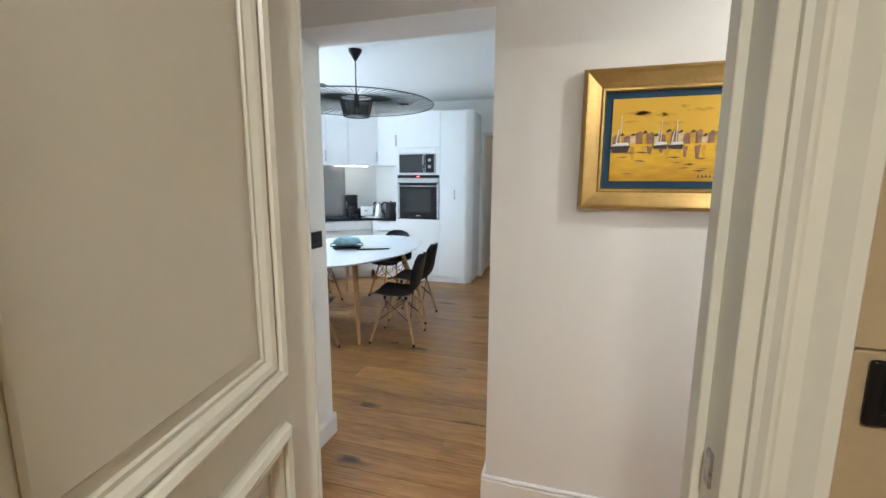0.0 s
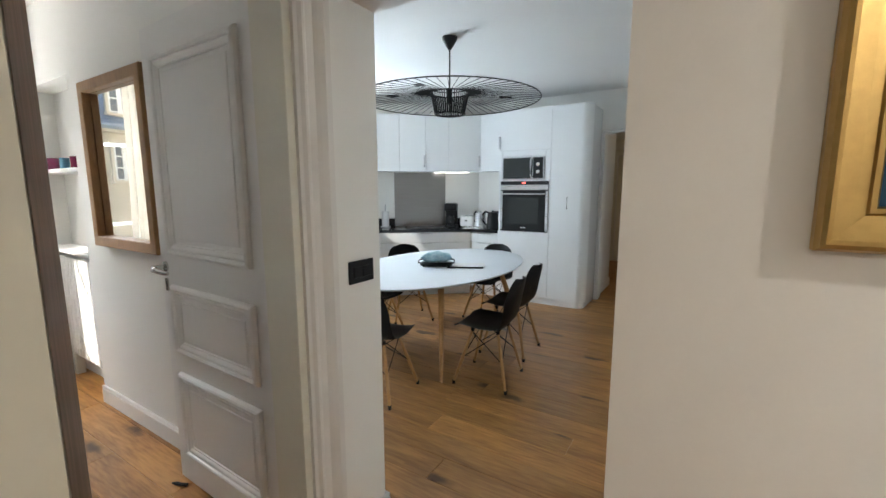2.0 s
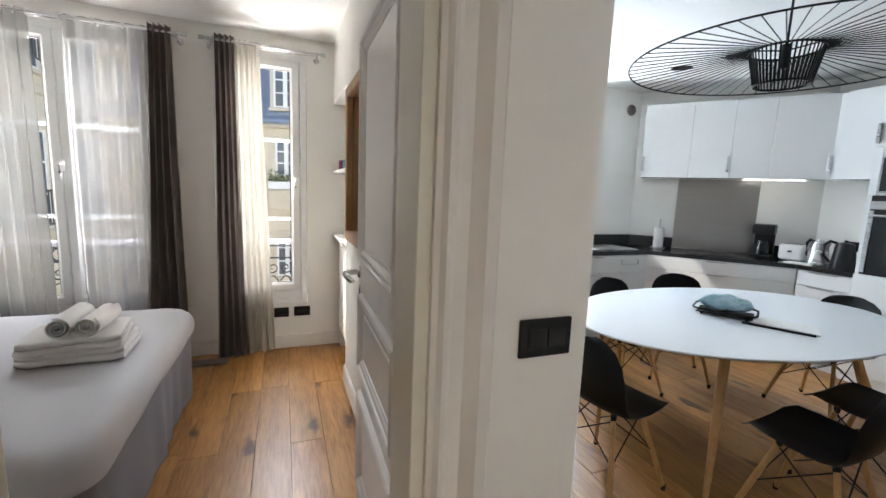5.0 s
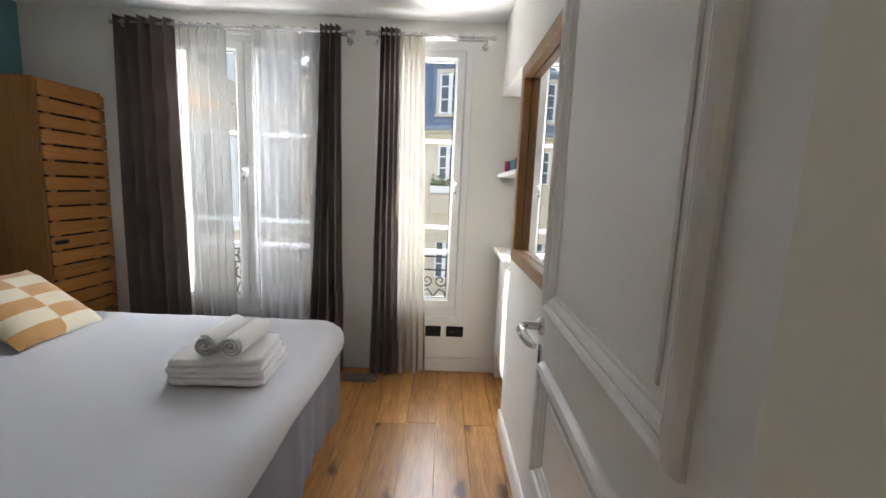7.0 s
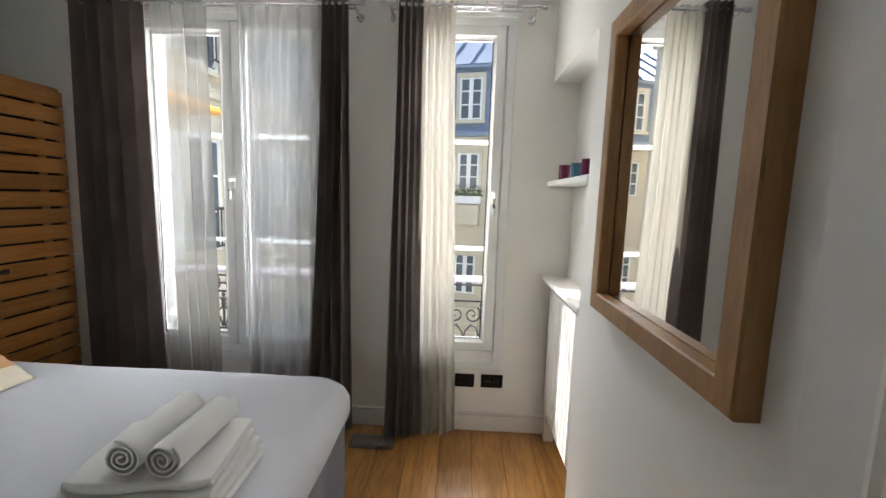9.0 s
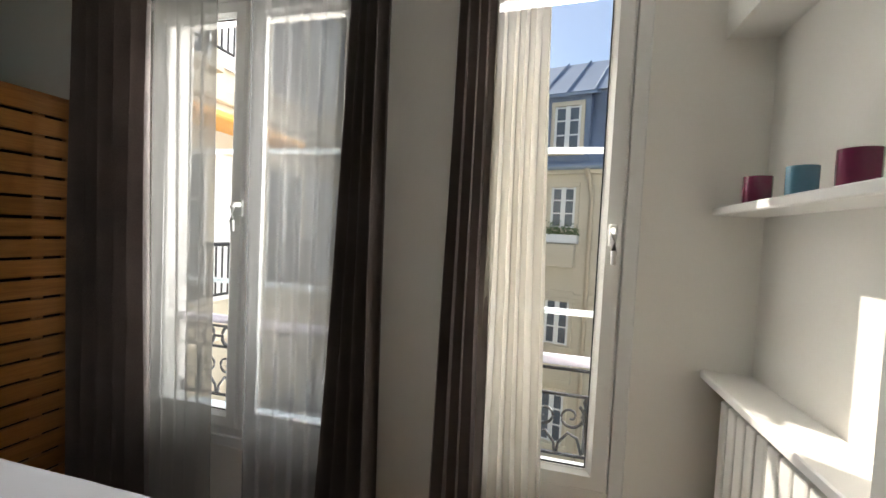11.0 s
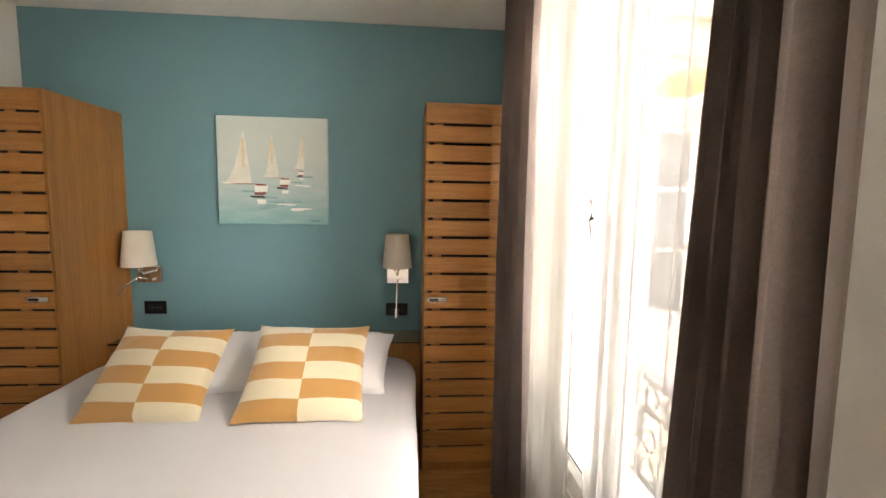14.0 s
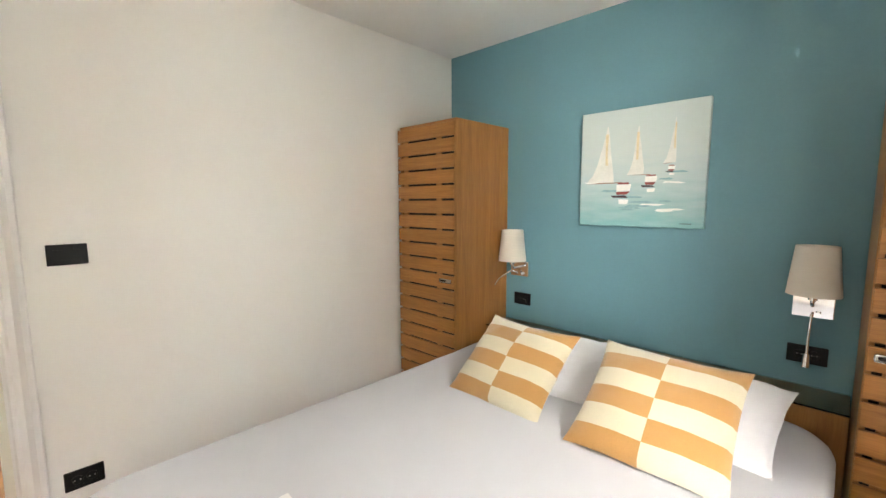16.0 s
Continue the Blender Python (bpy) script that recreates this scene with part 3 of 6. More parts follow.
for z in (0.86, 1.0):
    box(sp, 0.237, 0.2432, 0.69, 0.712, z - 0.03, z + 0.03, 0.001)
single("strike_plate", sp, STEEL, "steel strike plate in the bathroom door lining", "strike plate", kind="structure")
far_door = door_leaf("door_3", 0.80, 2.1, pose(-1.62, 9.70, 0, 0, 0, -8), JAMB, "cream painted panelled door at the corridor end", handle=True)
casing("door_frame_4", -1.66, -0.80, 2.14, (0, 9.75, 0), (1, 0, 0), (0, -1, 0), JAMB, "cream moulded architrave at the corridor end", 0.8)
casing("door_frame_5", -1.25, -0.35, 2.17, (0, 6.38, 0), (1, 0, 0), (0, -1, 0), GLOSS, "white flat trim round the kitchen doorway", 0.35)

# ---- windows ----
def sash(win, y0, y1, z0, z1, stile=0.075, x=XW - 0.01, deep=0.06):
    """One casement: mitred frame with a bevelled bead, and its pane."""
    prof = [(0, 0), (0, deep - 0.012), (0.01, deep), (stile - 0.02, deep), (stile - 0.006, deep - 0.014), (stile, deep - 0.016), (stile, 0)]
    path = [((x - deep + 0.02, y, z), (0, sy, sz), (1, 0, 0)) for y, z, sy, sz in ((y0, z0, 1, 1), (y1, z0, -1, 1), (y1, z1, -1, -1), (y0, z1, 1, -1))]
    s = part("casement", sweep(B(), prof, path), PVC, win)
    g = B()
    box(g, x - 0.012, x - 0.006, y0 + stile - 0.005, y1 - stile + 0.005, z0 + stile - 0.005, z1 - stile + 0.005)
    pane = part("pane", g, GLASS, s)
    pane.visible_shadow = False
    gk = [(0, 0), (0, 0.004), (0.005, 0.004), (0.005, 0)]
    path = [((x - 0.006, y, z), (0, sy, sz), (1, 0, 0)) for y, z, sy, sz in ((y0 + stile, z0 + stile, 1, 1), (y1 - stile, z0 + stile, -1, 1), (y1 - stile, z1 - stile, -1, -1), (y0 + stile, z1 - stile, 1, -1))]
    part("gasket", sweep(B(), gk, path), BLACK, s)
    return s


def window_frame(win, y0, y1, z0, z1):
    prof = [(0, 0), (0, 0.075), (0.006, 0.08), (0.05, 0.08), (0.055, 0.06), (0.055, 0)]
    path = [((XW - 0.07, y, z), (0, sy, sz), (1, 0, 0)) for y, z, sy, sz in ((y0, z0, 1, 1), (y1, z0, -1, 1), (y1, z1, -1, -1), (y0, z1, 1, -1))]
    part("window_frame", sweep(B(), prof, path), PVC, win)


def window_handle(win, y, z):
    b = B()
    x = XW + 0.028
    box(b, x, x + 0.012, y - 0.015, y + 0.015, z - 0.035, z + 0.045, 0.006, segments=2)
    h = part("window_handle", b, PVC, win, "white window handle")
    pts = [(x + 0.012, y, z + 0.02), (x + 0.045, y, z + 0.02), (x + 0.055, y, z + 0.008), (x + 0.055, y, z - 0.05), (x + 0.05, y, z - 0.10)]
    part("lever", tube(B(), pts, [0.012, 0.011, 0.011, 0.010, 0.008], 10), PVC, h, "", True)


win1 = thing("window_1", "white double casement window with a centre stile, closed", "window", kind="structure")
window_frame(win1, W1[0], W1[1], W1[2], W1[3])
boxes("bottom_rail", PVC, win1, [(XW - 0.06, XW + 0.002, -0.748, 0.368, 0.462, 0.504)], 0.003)
sash(win1, -0.755, -0.185, 0.50, 2.505)
sash(win1, -0.185, 0.375, 0.50, 2.505)
window_handle(win1, -0.175, 1.545)
win2 = thing("window_2", "white narrow casement window, closed", "window", kind="structure")
window_frame(win2, W2[0], W2[1], W2[2], W2[3])
boxes("bottom_rail", PVC, win2, [(XW - 0.06, XW + 0.002, 0.852, 1.468, 0.462, 0.534)], 0.003)
sash(win2, 0.85, 1.465, 0.53, 2.505, 0.08)
window_handle(win2, 1.425, 1.50)
win3 = thing("window_3", "white kitchen window, closed", "window", kind="structure")
window_frame(win3, W3[0], W3[1], W3[2], W3[3])
sash(win3, 3.93, 4.42, 1.0, 2.50, 0.05)


# ---- bedroom: bed ----
def rounded_rect(x0, x1, y0, y1, r, n=8):
    pts = []
    for cx, cy, a0 in ((x1 - r, y1 - r, 0), (x0 + r, y1 - r, 90), (x0 + r, y0 + r, 180), (x1 - r, y0 + r, 270)):
        for k in range(n + 1):
            a = radians(a0 + 90 * k / n)
            pts.append((cx + r * math.cos(a), cy + r * math.sin(a)))
    return pts


def resample(pts, step):
    out = []
    for (ax, ay), (bx, by) in zip(pts, pts[1:] + pts[:1]):
        d = math.hypot(bx - ax, by - ay)
        k = max(1, int(d / step))
        out += [(ax + (bx - ax) * i / k, ay + (by - ay) * i / k) for i in range(k)]
    return out


def shell(bm, layers, cap_top=True, cap_bottom=True):
    rings = [[bm.verts.new(p) for p in ring] for ring in layers]
    n = len(rings[0])
    for a, b in zip(rings, rings[1:]):
        for k in range(n):
            bm.faces.new((a[k], a[(k + 1) % n], b[(k + 1) % n], b[k]))
    if cap_bottom:
        bm.faces.new(rings[0][::-1])
    if cap_top:
        bm.faces.new(rings[-1])
    return bm


BX0, BX1, BY0, BY1 = -3.825, -2.0, -1.56, 0.735


def scaled(pts, inset):
    cx, cy = (BX0 + BX1) / 2, (BY0 + BY1) / 2
    sx, sy = (BX1 - BX0) / 2, (BY1 - BY0) / 2
    return [(cx + (x - cx) * (1 - inset / sx), cy + (y - cy) * (1 - inset / sy)) for x, y in pts]


bed = thing("bed", "double bed with smooth white cover and grey gathered skirt", "bed", pose(0, 0, 0))
loop = resample(rounded_rect(BX0, BX1, BY0, BY1, 0.16, 8), 0.035)
layers = []
for inset, z in ((0.022, 0.44), (0.006, 0.452), (-0.002, 0.485), (0.0, 0.53), (0.014, 0.565), (0.04, 0.592), (0.08, 0.603), (0.16, 0.606), (0.35, 0.608), (0.6, 0.609), (0.85, 0.61)):
    ring = []
    for x, y in scaled(loop, inset):
        s = 0.008 * noise.noise((x * 2.2, y * 2.2, z * 3)) + 0.004 * noise.noise((x * 7, y * 7, z))
        hang = 0.02 * noise.noise((x * 3, y * 3, 2.0)) if z < 0.46 else 0
        ring.append((x + s * (z < 0.58), y + s * (z < 0.58), z + s + hang))
    layers.append(ring)
part("cover", shell(B(), layers), LINEN, bed, "smooth white cotton cover", True)
skirt_loop = resample(rounded_rect(BX0 + 0.03, BX1 - 0.03, BY0 + 0.03, BY1 - 0.03, 0.10, 8), 0.012)
layers = []
for z in (0.012, 0.13, 0.27, 0.40, 0.50):
    ring = []
    for i, (x, y) in enumerate(scaled(skirt_loop, 0)):
        w = 0.008 * math.sin(i * 0.30 + 1.8 * math.sin(i * 0.07)) + 0.010 * math.sin(i * 0.11)
        w *= 1.0 - 0.85 * (z / 0.50)
        cx, cy = (BX0 + BX1) / 2, (BY0 + BY1) / 2
        d = math.hypot(x - cx, y - cy)
        ring.append((x + (x - cx) / d * w, y + (y - cy) / d * w, z))
    layers.append(ring)
part("bed_skirt", shell(B(), layers), SKIRT, bed, "grey gathered bed skirt", True)


def pillow_mesh(w, h, t, seed, two=None, n=26, sag=0.02):
    """A stuffed square, w by h, its corners pulled out, standing along x and z."""
    bm = B()
    top, bot = {}, {}
    for i in range(n + 1):
        for j in range(n + 1):
            u, v = 2 * i / n - 1, 2 * j / n - 1
            pinch = 1 - 0.07 * (1 - abs(v) ** 2.5) * abs(u) ** 6 - 0.0
            pinch2 = 1 - 0.07 * (1 - abs(u) ** 2.5) * abs(v) ** 6
            x, z = u * w / 2 * pinch, v * h / 2 * pinch2
            k = max(0.0, (1 - abs(u) ** 2.6) * (1 - abs(v) ** 2.6)) ** 0.55
            lump = 0.012 * noise.noise((u * 1.6 + seed, v * 1.6, seed)) * k + 0.005 * noise.noise((u * 5 + seed, v * 5, seed))
            y = t / 2 * k
            zz = z - sag * (1 - abs(u)) * 0.5
            if i in (0, n) or j in (0, n):
                top[i, j] = bot[i, j] = bm.verts.new((x, 0, zz))
            else:
                top[i, j] = bm.verts.new((x, -y - lump, zz))
                bot[i, j] = bm.verts.new((x, y + lump, zz))
    for i in range(n):
        for j in range(n):
            f = bm.faces.new((top[i, j], top[i + 1, j], top[i + 1, j + 1], top[i, j + 1]))
            g = bm.faces.new((bot[i, j], bot[i, j + 1], bot[i + 1, j + 1], bot[i + 1, j]))
            if two:
                f.material_index = g.material_index = two(i / n, j / n)
    return bm


def cushion(m, seed, size, label):
    def check(u, v):
        return (int(v * 6) + int(u * 2)) % 2
    me = mesh_of("cushion", pillow_mesh(size[0], size[1], 0.15, seed, check, 24), OCHRE, True)
    me.materials.append(CREAM)
    ob = tagged(new("cushion", me), label, "cushion", "check cushions on the bed")
    ob.matrix_world = m


cushion(pose(-3.315, -0.905, 0.762, -56, 1.3, 182.5), 3.0, (0.545, 0.525), "ochre and cream checked velvet cushion leaning on pillows")
cushion(pose(-2.655, -0.908, 0.757, -50, 1.3, 179), 8.0, (0.515, 0.48), "ochre and cream checked velvet cushion leaning on pillows")
for x, y, z, rx, rz, sd in ((-3.385, -1.19, 0.695, -66, 176, 1.0), (-2.72, -1.20, 0.70, -66, 186, 2.0)):
    pm = pillow_mesh(0.60, 0.46, 0.15, sd, None, 30, 0.05)
    for v in pm.verts:
        edge = max(abs(v.co.x) / 0.30, abs(v.co.z) / 0.23)
        crease = noise.noise((v.co.x * 9 + sd, v.co.z * 5, 1.0)) * 0.012 + noise.noise((v.co.x * 22, v.co.z * 16 + sd, 4.0)) * 0.006
        v.co.y += crease * (1.4 if edge > 0.8 else 0.8)
        if v.co.x > 0.2:
            v.co.z += 0.10 * (v.co.x - 0.2) * math.sin(v.co.z * 14)
    ob = single("pillow", pm, PILLOW, "plump white cotton pillow with a creased case against the headboard", "pillow", "white pillows", smooth=True)
    ob.matrix_world = pose(x, y, z, rx, 0, rz)


def folded_towel(bm, w, d, t, z, seed, m):
    """A folded towel: layers that wrap round a fold at the front."""
    prof = []
    steps = 8
    for k in range(steps + 1):
        a = radians(-90 + 180 * k / steps)
        prof.append((d / 2 + t / 2 * math.cos(a), z + t / 2 + t / 2 * math.sin(a)))
    prof += [(-d / 2, z + t), (-d / 2 - 0.004, z + t * 0.55), (-d / 2 + 0.01, z + t * 0.5), (-d / 2 - 0.003, z + t * 0.45), (-d / 2, z)]
    rings = []
    cols = 14
    for i in range(cols + 1):
        u = 2 * i / cols - 1
        edge_in = 1 - 0.10 * abs(u) ** 8
        rings.append([m @ Vector((u * w / 2, p * edge_in + 0.012 * noise.noise((u * 3 + seed, p * 4, q * 9)), z + (q - z) * (1 - 0.12 * abs(u) ** 6) + 0.006 * noise.noise((u * 2.5 + seed, p * 6, q * 5)))) for p, q in prof])
    shell(bm, rings)


towel_at = pose(-2.98, 0.385, 0.612, 0, 0, -88)
for k in range(2):
    bm = B()
    for j in range(2):
        folded_towel(bm, 0.405 - 0.02 * k - 0.008 * j, 0.335 - 0.01 * k - 0.012 * j, 0.030, 0.0, 3.1 * k + 1.7 * j, pose(0.01 * k + 0.004 * j, 0.01 * k - 0.006 * j, 0.058 * k + 0.0285 * j, 0, 0, 4 * k + 1.5 * j))
    t = single("folded_towel", bm, TOWEL, "thick folded white terry towel on the bed", "towel", "towels on the bed", smooth=True)
    t.matrix_world = towel_at
for k in range(2):
    bm = B()
    rings = []
    for i in range(13):
        u = i / 12 - 0.5
        outer = [((0.008 + 0.046 * s / 47) * math.cos(s * 0.42 + k), (0.008 + 0.046 * s / 47) * math.sin(s * 0.42 + k)) for s in range(48)]
        inner = [((0.0025 + 0.046 * s / 47) * math.cos(s * 0.42 + k), (0.0025 + 0.046 * s / 47) * math.sin(s * 0.42 + k)) for s in range(47, -1, -1)]
        soft = 1 + 0.03 * noise.noise((u * 6, k, 1.0))
        rings.append([(u * 0.29 + 0.006 * noise.noise((p * 30, q * 30, k)), p * soft, q * soft + 0.003 * noise.noise((u * 9, p * 12, k))) for p, q in outer + inner])
    shell(bm, rings)
    t = single("rolled_towel", bm, TOWEL, "rolled white terry hand towel on folded towels", "towel", "towels on the bed", smooth=True)
    t.matrix_world = towel_at @ pose(-0.065 + 0.108 * k, 0.0, 0.116 + 0.048, 0, 0, 88)

# headboard with a glass-topped ledge
hb = thing("headboard", "oak headboard ledge with a glass top behind the bed", "headboard")
b = B()
box(b, -3.855, -1.962, YS + 0.002, -1.58, 0.05, 0.655, 0.004)
part("ledge", b, CARCASS, hb)
b = B()
box(b, -3.855, -1.962, YS + 0.003, -1.575, 0.657, 0.665, 0.002)
part("glass_top", b, GLASS_TINT, hb, "clear glass top")


def wardrobe(x0, x1, handle_left, label):
    w = thing("wardrobe", label, "wardrobe", group="slatted wardrobes")
    y0, y1, h = YS + 0.003, -1.265, 2.08
    b = B()
    box(b, x0, x0 + 0.02, y0, y1, 0, h, 0.002)
    box(b, x1 - 0.02, x1, y0, y1, 0, h, 0.002)
    box(b, x0 + 0.02, x1 - 0.02, y0, y1, h - 0.022, h, 0.002)
    box(b, x0 + 0.02, x1 - 0.02, y0, y1, 0.0, 0.06, 0.002)
    box(b, x0 + 0.02, x1 - 0.02, y0, y0 + 0.012, 0.06, h - 0.022)
    part("carcass", b, CARCASS, w)
    b = B()
    for x in (x0 + (x1 - x0) * 0.27, x1 - 0.07):
        box(b, x - 0.024, x + 0.024, y1 + 0.001, y1 + 0.009, 0.07, h - 0.03)
    part("batten", b, CARCASS, w)
    # added sheet, its near-black colour makes the shade in the slat gaps
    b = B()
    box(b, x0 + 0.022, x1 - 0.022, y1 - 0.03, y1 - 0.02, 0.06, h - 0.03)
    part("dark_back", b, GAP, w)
    n = 20
    pitch = (h - 0.075) / n
    sb = B()
    box(sb, -(x1 - x0) / 2 + 0.003, (x1 - x0) / 2 - 0.003, 0, 0.016, 0, pitch - 0.0145, 0.002)
    me = mesh_of("slat", sb, SLAT)
    for k in range(n):
        s = new("slat", me)
        s.parent = w
        s.location = ((x0 + x1) / 2, y1 + 0.009, 0.065 + k * pitch)
    hx = x0 + 0.075 if handle_left else x1 - 0.075
    zc = 0.065 + 9.5 * pitch
    b = B()
    box(b, hx - 0.055, hx + 0.055, y1 + 0.0255, y1 + 0.030, zc - 0.014, zc + 0.014, 0.006, segments=2)
    hd = part("handle", b, NICKEL, w, "recessed nickel handle")
    b = B()
    box(b, hx - 0.005, hx + 0.045, y1 + 0.0295, y1 + 0.032, zc - 0.007, zc + 0.007, 0.003)
    part("grip", b, BLACK, hd)


wardrobe(-4.385, -3.862, False, "tall honey oak wardrobe with a slatted door beside the window")
wardrobe(-1.955, XE - 0.02, True, "tall honey oak wardrobe with a slatted door beside the wall")


# ---- wall lamps, sockets, canvas ----
def wall_lamp(x, reading, label):
    m = pose(x, YS, 0)
    lampo = thing("wall_lamp", label, "wall lamp", m, "bedside wall lamps")
    b = B()
    box(b, -0.075, 0.075, 0.001, 0.022, 1.0, 1.11, 0.003)
    part("wall_plate", b, CHROME, lampo, "polished chrome wall plate")
    part("arm", tube(B(), [(0, 0.022, 1.07), (0, 0.09, 1.07), (0, 0.115, 1.09), (0, 0.115, 1.16)], 0.008, 12), CHROME, lampo, "", True)
    part("bulb_holder", cyl(B(), (0, 0.115, 1.10), (0, 0.115, 1.19), 0.017), CHROME, lampo, "", True)
    sh = B()
    prof = [(0.098, 1.125), (0.076, 1.345), (0.073, 1.345), (0.095, 1.125)]
    lathe(sh, prof + [prof[0]], 36, pose(0, 0.115, 0))
    bmesh.ops.remove_doubles(sh, verts=sh.verts, dist=1e-5)
    part("shade", sh, SHADE, lampo, "tapered cream fabric shade", True)
    part("swivel", cyl(B(), (-0.02, 0.02, 1.02), (-0.02, 0.045, 1.02), 0.012), CHROME, lampo, "", True)
    pts = [(0.0, 0.045, 1.02), (0.002, 0.07, 0.98), (0.004, 0.075, 0.90), (0.004, 0.085, 0.84)] if reading else [(0.0, 0.045, 1.03), (0.03, 0.08, 1.045), (0.10, 0.13, 0.99), (0.15, 0.16, 0.90)]
    part("flexible_arm", tube(B(), pts, 0.006, 10), CHROME, lampo, "", True)
    part("reading_head", cyl(B(), pts[-1], (pts[-1][0], pts[-1][1] + 0.015, pts[-1][2] - 0.06), 0.012, 0.016), CHROME, lampo, "", True)


wall_lamp(-3.70, True, "chrome wall lamp with cream shade, reading arm hanging down")
wall_lamp(-2.08, False, "chrome wall lamp with cream shade beside the wardrobe")


def plate(name, m, w, h, modules, label, category, group="black wall plates"):
    """A black wall plate; its face looks along +y."""
    p = thing(name, label, category, m, group)
    b = B()
    box(b, -w / 2, w / 2, 0.0005, 0.009, -h / 2, h / 2, 0.004, segments=2)
    part("plate", b, BLACK, p)
    b = B()
    box(b, -w * 0.36, w * 0.36, 0.0085, 0.0105, -h * 0.30, h * 0.30, 0.001)
    part("module_frame", b, SEAT, p)
    for k in range(modules[1]):
        x = (k - (modules[1] - 1) / 2) * w * 0.72 / modules[1]
        if modules[0] == "socket":
            r = min(h * 0.25, w * 0.30 / modules[1])
            part("socket_well", lathe(B(), [(r, 0.0), (r, 0.003), (r * 0.86, 0.003), (r * 0.84, 0.0005), (0, 0.0005)], 20, pose(x, 0.0103, 0, -90)), BLACK, p, "", True)
            pin = B()
            for dx in (-0.0095, 0.0095):
                cyl(pin, (x + dx, 0.0105, 0), (x + dx, 0.0118, 0), 0.0025, n=8)
            part("contact", pin, STEEL, p)
        elif modules[0] == "switch":
            b = B()
            box(b, x - w * 0.33 / modules[1], x + w * 0.33 / modules[1], 0.0095, 0.0135, -h * 0.24, h * 0.24, 0.0015)
            part("rocker", b, BLACK, p)
    return p


plate("light_switch", pose(HALL_X, 1.855, 1.155, 0, 0, -90), 0.135, 0.088, ("switch", 2), "black square-edged double light switch on the wall", "light switch")
plate("wall_socket", pose(XW + 0.0, 1.295, 0.335, 0, 0, -90), 0.125, 0.088, ("switch", 1), "black wall plate with an aerial outlet under the window", "wall socket")
plate("wall_socket", pose(XW + 0.0, 1.47, 0.337, 0, 0, -90), 0.14, 0.088, ("socket", 2), "black double wall socket under the window", "wall socket")
plate("wall_socket", pose(-3.695, YS, 0.815), 0.15, 0.088, ("socket", 2), "black double wall socket below a bedside lamp", "wall socket")
plate("wall_socket", pose(-2.10, YS, 0.83), 0.14, 0.088, ("socket", 2), "black double wall socket below a bedside lamp", "wall socket")
plate("light_switch", pose(XE, 0.595, 1.325, 0, 0, 90), 0.135, 0.09, ("switch", 1), "black light switch with one wide rocker on the wall", "light switch")
plate("wall_socket", pose(XE, 0.615, 0.31, 0, 0, 90), 0.14, 0.09, ("socket", 2), "black double wall socket low on the wall", "wall socket")
plate("light_switch", pose(0.435, 0.643, 1.185, 0, 0, 180), 0.10, 0.09, ("switch", 1), "black wall plate on the bathroom tiles", "light switch")


def painted(name, top, bottom, seed_scale, streak):
    """Brushed paint that fades from a top to a bottom colour along z."""
    m = material(name, (1, 1, 1), 0.65, 0, 0, 8, 0.5, 90)
    n, l = m.node_tree.nodes, m.node_tree.links
    tc = n.new("ShaderNodeTexCoord")
    sep = n.new("ShaderNodeSeparateXYZ")
    l.new(tc.outputs["Generated"], sep.inputs[0])
    mp = n.new("ShaderNodeMapping")
    mp.inputs["Scale"].default_value = streak
    l.new(tc.outputs["Object"], mp.inputs[0])
    nz = n.new("ShaderNodeTexNoise")
    nz.inputs["Scale"].default_value, nz.inputs["Detail"].default_value = seed_scale, 6
    l.new(mp.outputs[0], nz.inputs["Vector"])
    ad = n.new("ShaderNodeMath")
    ad.operation = "MULTIPLY_ADD"
    ad.inputs[1].default_value = 0.5
    l.new(nz.outputs[0], ad.inputs[0])
    l.new(sep.outputs[2], ad.inputs[2])
    cr = n.new("ShaderNodeValToRGB")
    cr.color_ramp.elements[0].position, cr.color_ramp.elements[0].color = 0.25, (*bottom[0], 1)
    cr.color_ramp.elements[1].position, cr.color_ramp.elements[1].color = 1.15 / 1.3, (*top, 1)
    e = cr.color_ramp.elements.new(0.66)
    e.color = (*bottom[1], 1)
    l.new(ad.outputs[0], cr.inputs[0])
    l.new(cr.outputs[0], n["Principled BSDF"].inputs["Base Color"])
    return m


def stroke(bm, pts, y):
    """A flat brush shape: a closed outline at depth y, a little thick."""
    f = bm.faces.new([bm.verts.new((x, y, z)) for x, z in pts])
    g = bmesh.ops.extrude_face_region(bm, geom=[f])
    for v in g["geom"]:
        if isinstance(v, bmesh.types.BMVert):
            v.co.y += 0.0012


def wobble(pts, seed, amount):
    return [(x + amount * noise.noise((x * 40, z * 40, seed)), z + amount * noise.noise((x * 40 + 9, z * 40, seed))) for x, z in pts]


PAINT_WHITE = material("white_paint_stroke", (0.80, 0.79, 0.74), 0.6, 0, 0.08, 30, 0.6, 90)
PAINT_OCHRE = material("ochre_paint_stroke", (0.62, 0.42, 0.16), 0.6, 0, 0.2, 30, 0.6, 90)
PAINT_DARK = material("dark_paint_stroke", (0.045, 0.03, 0.035), 0.6, 0, 0.3, 30, 0.6, 90)
PAINT_RED = material("red_paint_stroke", (0.25, 0.05, 0.04), 0.6, 0, 0.3, 30, 0.6, 90)
PAINT_PLUM = material("plum_paint_stroke", (0.30, 0.15, 0.09), 0.6, 0, 0.4, 40, 0.6, 90)
PAINT_SAIL = material("faded_sail_stroke", (0.66, 0.66, 0.60), 0.6, 0, 0.12, 14, 0.6, 90)
